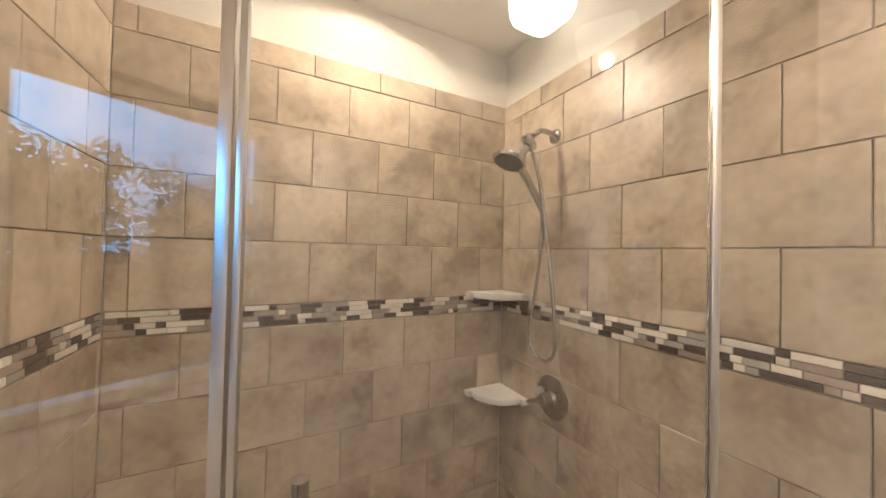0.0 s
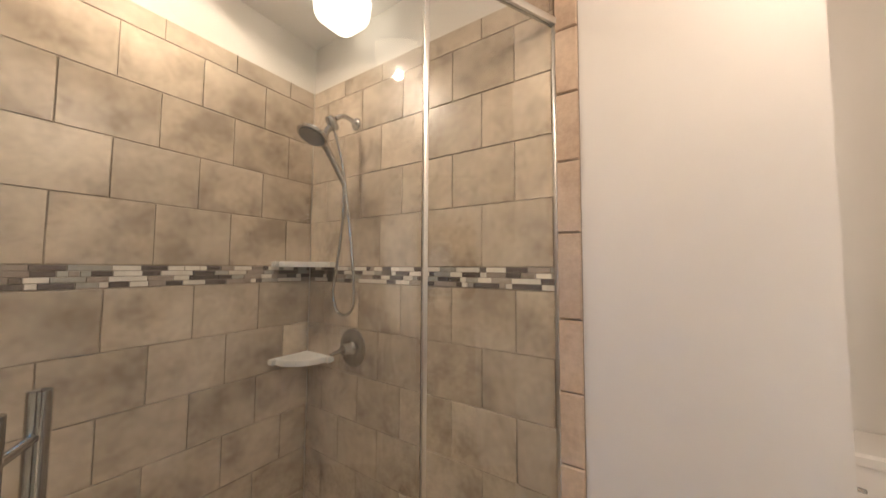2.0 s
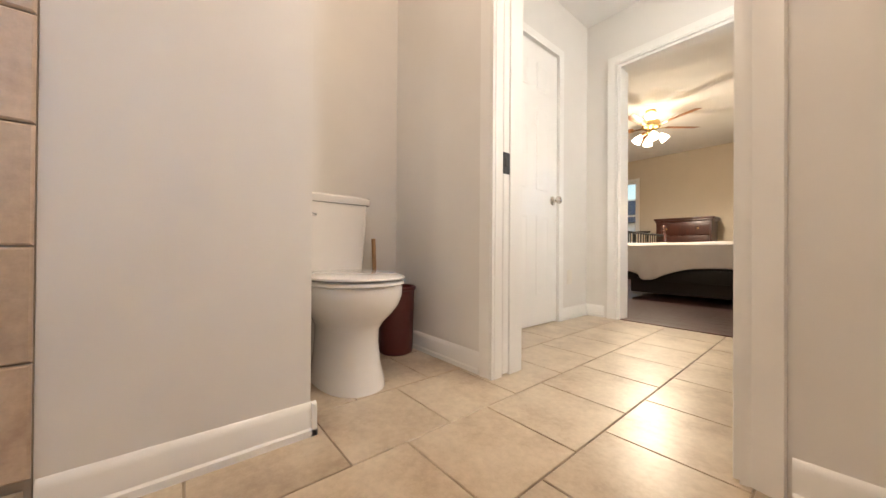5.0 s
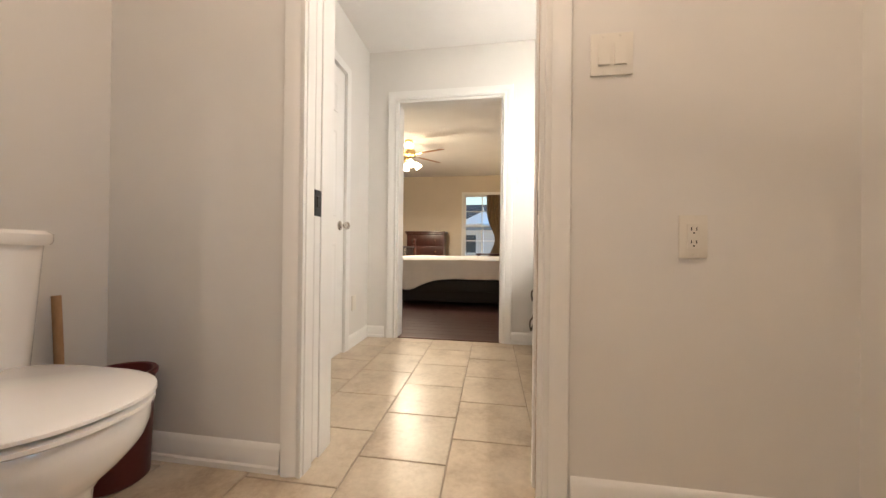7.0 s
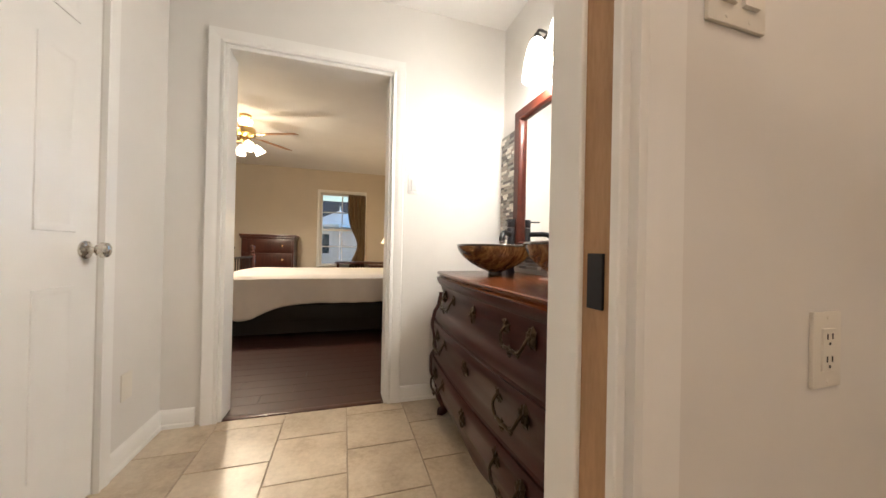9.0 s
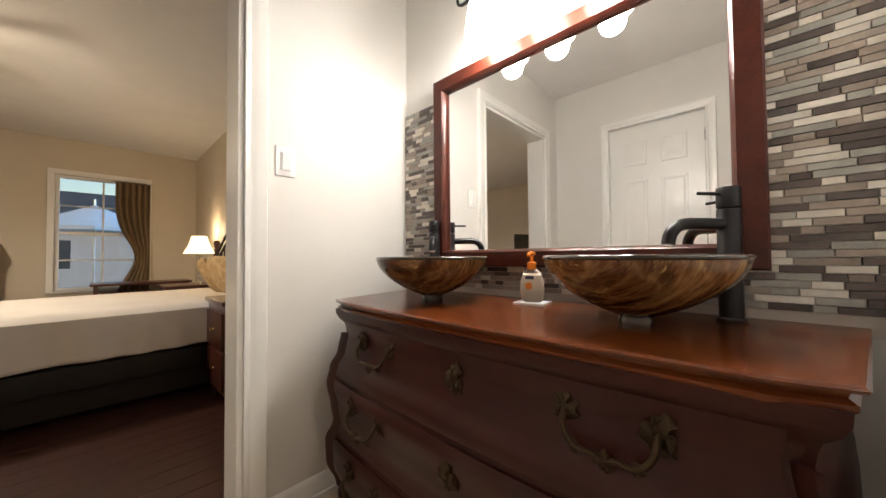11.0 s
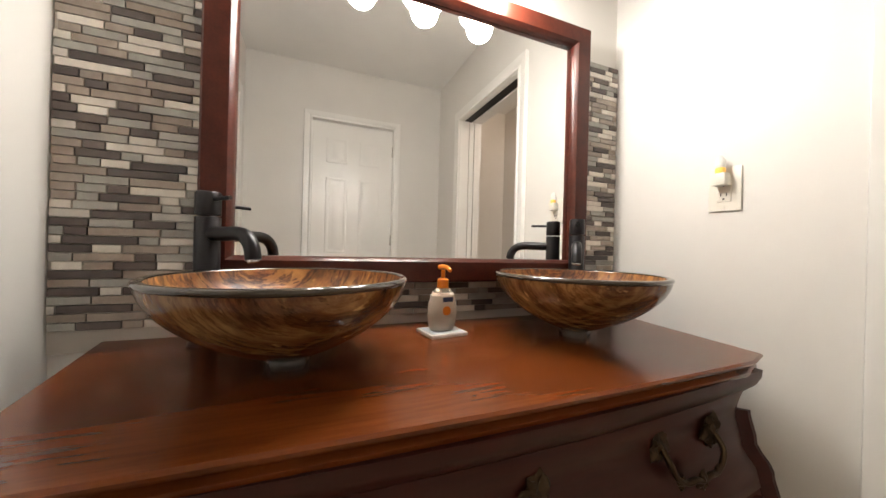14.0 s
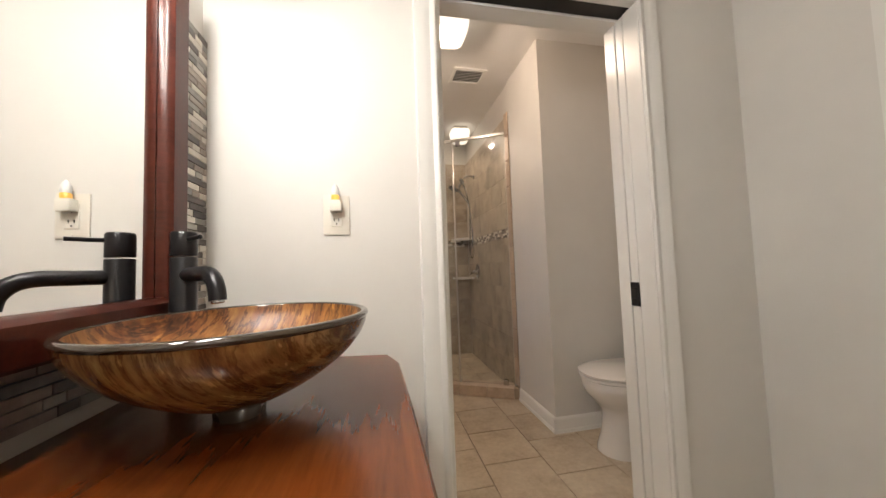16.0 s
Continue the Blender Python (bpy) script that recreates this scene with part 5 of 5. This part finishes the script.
CURT = mat("brown_taffeta_curtain", (0.20, 0.135, 0.070), 0.55)
colour_to(CURT, ramp(CURT, noise_tex(CURT, 6, 3, 0.6, (4, 4, 0.4)), [(0.3, (0.14, 0.09, 0.045)), (0.7, (0.25, 0.17, 0.09))]))


def curtain(m, w0, w1, z0, z1, tie, label):
    """A hanging panel in the local xz plane; its left edge is drawn in towards the tie height."""
    b = bmesh.new()
    n, k = 60, 24
    g = []
    for j in range(k + 1):
        z = z1 + (z0 - z1) * j / k
        pull = math.exp(-((z - tie) / 0.33) ** 2)
        a0 = w0 + (w1 - w0) * 0.55 * pull
        amp = 0.030 * (1 - 0.5 * pull)
        g.append([b.verts.new((a0 + (w1 - a0) * i / n, -0.05 + amp * math.sin(i / n * 6.28 * 5.5 + 0.4 * math.sin(j * 0.4)), z)) for i in range(n + 1)])
    for j in range(k):
        for i in range(n):
            b.faces.new((g[j][i], g[j][i + 1], g[j + 1][i + 1], g[j + 1][i]))
    c = thing("curtain", b, CURT, label, "curtain", at=m)
    s = c.modifiers.new("cloth", "SOLIDIFY")
    s.thickness = 0.004
    return c


curtain(pose(0, FARY - 0.02, 0), 0.56, 0.90, 0.55, 2.00, 1.0, "brown taffeta curtain gathered beside the bedroom window")
curtain(pose(BRX - 0.02, 0, 0, 0, 0, -90) @ Matrix.Translation((-6.78, 0, 0)), 0.06, 0.52, 0.95, 1.93, 1.15, "brown taffeta curtain drawn aside behind the bed head")

# ---- ceiling fan ----
FX, FY, FZ = -0.62, 6.50, HB
fan = root("ceiling_fan", pose(FX, FY, FZ), "brass ceiling fan with honey wood blades and lit tulip lights", "ceiling fan")
part("canopy", lathe([(0, 0), (0.065, 0), (0.060, -0.03), (0.025, -0.055), (0, -0.055)], 32), BRASS, fan)
part("downrod", lathe([(0, -0.05), (0.012, -0.05), (0.012, -0.14), (0, -0.14)], 16), BRASS, fan)
part("motor", lathe([(0, -0.13), (0.05, -0.13), (0.105, -0.155), (0.112, -0.185), (0.112, -0.225), (0.09, -0.25), (0.055, -0.262), (0.055, -0.30), (0.03, -0.325), (0, -0.33)], 40), BRASS, fan, "brass motor housing")
for k in range(5):
    a = 72 * k - 22
    bl = part("blade", box(0.20, 0.62, -0.062, 0.062, -0.004, 0.004, 0.0035, 2), FANWOOD, fan, "honey wood blade")
    for v in bl.data.vertices:
        t = (v.co.x - 0.20) / 0.42
        v.co.y *= 0.72 + 0.34 * t
        if t > 0.95:
            v.co.y *= 0.8
    bl.matrix_local = pose(0, 0, -0.225, 0, 0, a) @ pose(0, 0, 0, 11)
    part("blade_iron", box(0.09, 0.25, -0.018, 0.018, -0.010, -0.004, 0.002, 1), BRASS, bl)
TULIP = glow("lit_tulip_glass", (1.0, 0.80, 0.52), 6.0)
for k in range(4):
    a = radians(90 * k + 30)
    c, s = math.cos(a), math.sin(a)
    ar = part("light_arm", tube([(0.03 * c, 0.03 * s, -0.30), (0.08 * c, 0.08 * s, -0.325), (0.115 * c, 0.115 * s, -0.335)], 0.009, 10), BRASS, fan)
    part("tulip_shade", lathe([(0.020, 0.01), (0.030, -0.01), (0.050, -0.055), (0.055, -0.085), (0.060, -0.10), (0.056, -0.10), (0.046, -0.055), (0.020, 0.0)], 28, Matrix.Translation((0.115 * c, 0.115 * s, -0.335)) @ Euler((0, radians(38), a)).to_matrix().to_4x4() @ Euler((0, radians(-76), 0)).to_matrix().to_4x4()), TULIP, ar, "lit frosted tulip shade")
part("uplight_bowl", lathe([(0.02, -0.125), (0.05, -0.118), (0.072, -0.085), (0.075, -0.062), (0.07, -0.062), (0.045, -0.11), (0.02, -0.118)], 28), TULIP, fan, "lit glass uplight bowl")
glare = bpy.data.lights.new("fan_lamp", "SPOT")
glare.energy, glare.shadow_soft_size, glare.color, glare.spot_size, glare.spot_blend = 66.0, 0.10, (1.0, 0.85, 0.66), radians(168), 0.4
new("fan_lamp", glare).location = (FX, FY, FZ - 0.47)
lamp("fan_glow", (FX, FY, FZ - 0.56), 14.0, 0.06, (1.0, 0.83, 0.62))

# television on a stand, which only the mirror shows
tv = root("television", pose(-1.25, 4.82, 0, 0, 0, 20), "black flat television on a dark stand", "television")
part("screen", box(-0.45, 0.45, -0.018, 0.018, 0.72, 1.24, 0.006), mat("black_screen_glass", (0.008, 0.008, 0.009), 0.12), tv)
part("foot", box(-0.15, 0.15, -0.10, 0.10, 0.68, 0.70, 0.004), BLACK, tv)
part("neck", box(-0.03, 0.03, -0.015, 0.015, 0.70, 0.74), BLACK, tv)
st = root("television_stand", pose(-1.25, 4.82, 0, 0, 0, 20), "dark wooden television stand", "stand")
part("top", box(-0.5, 0.5, -0.15, 0.2, 0.65, 0.68, 0.005), DARKWOOD, st)
for x in (-0.47, 0.43):
    part("side_panel", box(x, x + 0.04, -0.14, 0.19, 0, 0.65, 0.004), DARKWOOD, st)

# ---- outside ----
LEAF = mat("dark_tree_leaves", (0.045, 0.065, 0.03), 0.7)
colour_to(LEAF, ramp(LEAF, noise_tex(LEAF, 2), [(0.3, (0.03, 0.045, 0.02)), (0.7, (0.07, 0.09, 0.04))]))
BARK = mat("grey_bark", (0.09, 0.07, 0.05), 0.9)


def tree(x, y, h, seed, spread):
    rnd = random.Random(seed)
    t = root("tree", pose(x, y, -0.32), "broad leafy tree dark against the dusk sky", "tree", "trees behind the house")
    part("trunk", tube([(0, 0, 0), (0.08, 0.05, h * 0.3), (0.0, 0.1, h * 0.55), (0.1, 0.0, h * 0.85)], 0.17, 10, 0.25), BARK, t)
    for k in range(6):
        a = k * 1.05 + rnd.random()
        part("limb", tube([(0.04, 0.05, h * 0.38 + 0.05 * k * h), (spread * 0.4 * math.cos(a), spread * 0.4 * math.sin(a), h * 0.55 + 0.05 * k * h), (spread * 0.75 * math.cos(a), spread * 0.75 * math.sin(a), h * 0.68 + 0.04 * k * h)], 0.07, 8, 0.3), BARK, t)
    verts, faces = [], []
    cl = [(rnd.gauss(0, spread * 0.5), rnd.gauss(0, spread * 0.5), h * rnd.uniform(0.45, 1.0), rnd.uniform(0.35, 0.75)) for _ in range(34)]
    for cx, cy, cz, cr in cl:
        for _ in range(150):
            d = Vector((rnd.gauss(0, 1), rnd.gauss(0, 1), rnd.gauss(0, 0.8))).normalized() * cr * rnd.uniform(0.4, 1.1)
            c = Vector((cx, cy, cz)) + d
            u = Vector((rnd.gauss(0, 1), rnd.gauss(0, 1), rnd.gauss(0, 1))).normalized()
            w = u.orthogonal().normalized()
            i = len(verts)
            s = rnd.uniform(0.06, 0.12)
            verts += [c - u * s, c + w * s * 0.5, c + u * s, c - w * s * 0.5]
            faces.append((i, i + 1, i + 2, i + 3))
    me = bpy.data.meshes.new("crown")
    me.from_pydata(verts, [], faces)
    me.materials.append(LEAF)
    cr = new("crown", me)
    cr.parent = t
    return t


tree(9.5, 1.2, 3.4, 3, 1.5)
tree(10.5, 4.0, 3.2, 5, 1.7)
tree(12.0, 7.4, 4.0, 8, 2.0)
tree(11.0, -1.8, 3.6, 11, 1.7)
SKYGLOW = glow("clear_evening_sky", (0.07, 0.40, 0.88), 3.6)
tagged(part("backdrop", box(70, 70.5, -70, 110, -3, 70), SKYGLOW), "clear blue evening sky in the distance", "sky", kind="structure")
fence = root("garden_fence", pose(6.5, -4, -0.3), "weathered wooden garden fence outside the window", "fence")
FENCE = wood("weathered_fence_boards", (0.20, 0.10, 0.05), (0.36, 0.20, 0.10), 0.8, 0.0, (6, 6, 1))
bd = part("board", box(0, 0.02, 0, 0.14, 0, 1.75, 0.003, 1), FENCE, fence)
for i in range(1, 110):
    o = new("board", bd.data)
    o.parent = fence
    o.location = (0.006 * (i % 2), 0.148 * i, 0)
bd.location = (0, 0, 0)

CANVAS = mat("white_umbrella_canvas", (0.78, 0.80, 0.82), 0.8)
um = root("patio_umbrella", pose(0.35, 14.0, -0.3), "open white patio umbrella on the lawn outside", "umbrella")
part("canopy", lathe([(0, 2.55), (0.10, 2.50), (0.7, 2.22), (1.25, 1.98), (1.25, 1.90), (1.20, 1.95), (0.6, 2.22), (0, 2.50)], 8), CANVAS, um, "white canvas canopy")
part("pole", lathe([(0, 0), (0.02, 0), (0.02, 2.68), (0, 2.70)], 14), ALU, um)
hs = root("neighbour_house", pose(-2.0, 24.0, -0.3), "pale neighbouring house with a dark roof in dusk", "house")
part("wall", box(-7, 7, 0, 6, 0, 2.7), paint("pale_siding", (0.42, 0.44, 0.45), 0.8), hs)
part("roof", loft([[(-7.5, -0.5, 2.7), (7.5, -0.5, 2.7), (7.5, 6.5, 2.7), (-7.5, 6.5, 2.7)], [(-7.5, 2.9, 4.6), (7.5, 2.9, 4.6), (7.5, 3.1, 4.6), (-7.5, 3.1, 4.6)]]), mat("dark_shingles", (0.06, 0.06, 0.065), 0.9), hs)
for x in (-4, 0.5, 4):
    w = part("window", box(x, x + 1.1, -0.02, 0.02, 0.9, 2.1), mat("dark_window_glass", (0.03, 0.04, 0.05), 0.1), hs)


# ---- tile pieces ----
MESHES = {}


def piece(parent, lx, ly, lz, where, material, bevel=0.0014, name="tile", key=""):
    """A tile of the given size at its centre; alike pieces share one mesh."""
    k = (round(lx, 4), round(ly, 4), round(lz, 4), material.name, key)
    if k not in MESHES:
        b = bmesh.new()
        e = bevel
        hx, hy, hz = lx / 2, ly / 2, lz / 2
        axis = min(range(3), key=lambda i: (lx, ly, lz)[i])
        h = [hx, hy, hz]
        o = [i for i in range(3) if i != axis]

        def ring(n, inset):
            r = []
            for s, t in ((-1, -1), (1, -1), (1, 1), (-1, 1)):
                p = [0, 0, 0]
                p[axis], p[o[0]], p[o[1]] = n, s * (h[o[0]] - inset), t * (h[o[1]] - inset)
                r.append(p)
            return r
        n = h[axis]
        rs = [[b.verts.new(p) for p in r] for r in (ring(-n, e), ring(-n + e, 0), ring(n - e, 0), ring(n, e))]
        for p, q in zip(rs, rs[1:]):
            for i in range(4):
                b.faces.new((p[i], p[(i + 1) % 4], q[(i + 1) % 4], q[i]))
        b.faces.new(rs[0][::-1])
        b.faces.new(rs[-1])
        bmesh.ops.recalc_face_normals(b, faces=b.faces)
        me = bpy.data.meshes.new(name)
        b.to_mesh(me)
        b.free()
        me.materials.append(material)
        MESHES[k] = me
    ob = new(name, MESHES[k])
    ob.parent = parent
    ob.location = where
    return ob


def backing(name, x0, x1, y0, y1, z0, z1, material, label):
    return plain(name, x0, x1, y0, y1, z0, z1, material, label, "tiling")


ROWS = (0.030, 0.246, 0.451, 0.657, 0.863, 1.069, 1.274)
UP = (1.351, 1.572, 1.778, 1.986, 2.186, TILETOP)
COURSES = list(zip(ROWS, ROWS[1:])) + list(zip(UP, UP[1:]))
TL, J = 0.248, 0.0028
MOSAIC = (M_DARK, M_PALE, M_DARK, M_GREY, M_BROWN, M_PALE)


def shower_wall(parent, along, length, first_even, first_odd):
    """Running-bond courses on a wall; along 'x' is the back wall, 'y' the head wall, 's' the far side."""
    def put(u0, u1, z0, z1, m, proud, e=0.0014, nm="tile"):
        c, w, h = (u0 + u1) / 2, u1 - u0, z1 - z0
        if along == "x":
            piece(parent, w, 0.009, h, (c, proud - 0.0045, (z0 + z1) / 2), m, e, nm)
        elif along == "y":
            piece(parent, 0.009, w, h, (proud - 0.0045, c, (z0 + z1) / 2), m, e, nm)
        else:
            piece(parent, 0.009, w, h, (SX - proud + 0.0045, c, (z0 + z1) / 2), m, e, nm)
    rnd = random.Random(len(along) + ord(along[0]))
    for r, (z0, z1) in enumerate(COURSES):
        start = (first_even if r % 2 == 0 else first_odd)
        cuts = [0.0] + [start + TL * k for k in range(-8, 9) if 0.012 < start + TL * k < length - 0.012] + [length]
        for u0, u1 in zip(cuts, cuts[1:]):
            put(u0 + J / 2, u1 - J / 2, z0 + J / 2, z1 - J / 2, STONE, 0.0006 * rnd.random())
    zb = (ROWS[-1] + 0.003, UP[0] - 0.001)
    hrow = (zb[1] - zb[0]) / 4
    lens = (0.024, 0.050, 0.050, 0.074, 0.098)
    for r in range(4):
        u = -rnd.random() * 0.06
        last = None
        while u < length:
            w = rnd.choice(lens)
            a, c = max(u, 0.001), min(u + w, length - 0.001)
            if c - a > 0.008:
                m = rnd.choice(MOSAIC)
                if m is last:
                    m = rnd.choice(MOSAIC)
                last = m
                put(a + 0.001, c - 0.001, zb[0] + r * hrow + 0.001, zb[0] + (r + 1) * hrow - 0.001, m, 0.0002, 0.001, "mosaic_tile")
            u += w


tb1 = backing("tiling_shower_back", 0, SX, -0.014, -0.006, 0, TILETOP, GROUT, "beige stone-look shower tiles with a mosaic band")
tb2 = backing("tiling_shower_head", -0.014, -0.006, 0, 1.250, 0, TILETOP, GROUT, "beige stone-look shower tiles with a mosaic band")
tb3 = backing("tiling_shower_side", SX + 0.006, SX + 0.014, 0, 0.445, 0, TILETOP, GROUT, "beige stone-look shower tiles with a mosaic band")
shower_wall(tb1, "x", SX, 0.880 - 3 * TL, 1.0 - 4 * TL)
shower_wall(tb2, "y", 1.250, 0.988 - 3 * TL, 0.864 - 3 * TL)
shower_wall(tb3, "s", 0.445, 0.12, 0.02)

bo = backing("tiling_border", -0.014, 0.002, 1.251, 1.321, 0, TILETOP + 0.02, GROUT, "pinkish beige bullnose tile border beside the shower")
cuts = [0.10, 0.32, 0.54, 0.771, 0.980, 1.194, 1.455, 1.677, 1.892, 2.10, 2.29]
for z0, z1 in zip(cuts, cuts[1:]):
    piece(bo, 0.012, 0.068, z1 - z0 - 0.004, (0.005, 1.286, (z0 + z1) / 2), BORDER, 0.004)

# shower floor and room floor
sf = bpy.data.objects["floor_shower"]
for i in range(8):
    for j in range(7):
        x, y = 0.09 + i * 0.178, 0.09 + j * 0.178
        if y + 0.09 < np.interp(x + 0.09, [p[0] for p in GLASSLINE], [p[1] for p in GLASSLINE]) - 0.05 and x + 0.09 < SX:
            piece(sf, 0.174, 0.174, 0.008, (x, y, 0.030), FLOOR, 0.0015)
FT2 = 0.326
for c in range(-3, 5):
    x0 = 0.207 + FT2 * c
    off = 2.035 if c % 2 == 0 else 2.035 + FT2 / 2
    for k in range(-8, 8):
        y0 = off + FT2 * k
        a0, a1 = max(x0, ALX + 0.002), min(x0 + FT2, RX)
        b0, b1 = max(y0, 0.02), min(y0 + FT2, BW0 + 0.004)
        if a1 - a0 < 0.03 or b1 - b0 < 0.03:
            continue
        if b1 < np.interp(a0, [p[0] for p in GLASSLINE], [p[1] for p in GLASSLINE]) - 0.02 and b1 < 1.33:
            continue
        piece(floor, a1 - a0 - 0.005, b1 - b0 - 0.005, 0.008, ((a0 + a1) / 2, (b0 + b1) / 2, -0.004), FLOOR, 0.0016)

# bedroom planks
pr = random.Random(4)
for i in range(26):
    y0 = BW0 + 0.05 + i * 0.125
    x = BLX + 1.4 - pr.random() * 0.9
    while x < BRX:
        w = pr.choice((0.9, 1.2))
        c = min(x + w, BRX)
        if c - x > 0.05:
            piece(bed_floor, c - x - 0.002, 0.123, 0.008, ((x + c) / 2, y0 + 0.062, -0.004), PLANK, 0.001, "plank")
        x += w

# vanity backsplash of strip mosaic
bs = backing("tiling_backsplash", VX - 0.006, VX - 0.001, DW1 + 0.001, BW0 - 0.001, 0.80, 1.712, SPLASHGROUT, "grey, brown and white strip mosaic backsplash")
vr = random.Random(12)
rh = 0.0177
for r in range(49):
    z0 = 0.846 + r * rh
    y = DW1 - vr.random() * 0.08
    last = None
    while y < BW0:
        w = vr.choice((0.036, 0.048, 0.072, 0.072, 0.098, 0.120))
        a, c = max(y, DW1 + 0.002), min(y + w, BW0 - 0.002)
        hidden = MZ0 - 0.05 < z0 < MZ1 + 0.05 and MY0 - 0.06 < a and c < MY1 + 0.06
        if c - a > 0.008 and not hidden:
            m = vr.choice((M_DARK, M_PALE, M_GREY, M_DARK, M_BROWN, M_DARK, M_PALE, M_BROWN))
            if m is last:
                m = vr.choice((M_PALE, M_GREY, M_BROWN))
            last = m
            piece(bs, 0.008, c - a - 0.002, rh - 0.002, (VX - 0.0085 - 0.001 * vr.random(), (a + c) / 2, z0 + rh / 2), m, 0.0008, "mosaic_tile")
        y += w
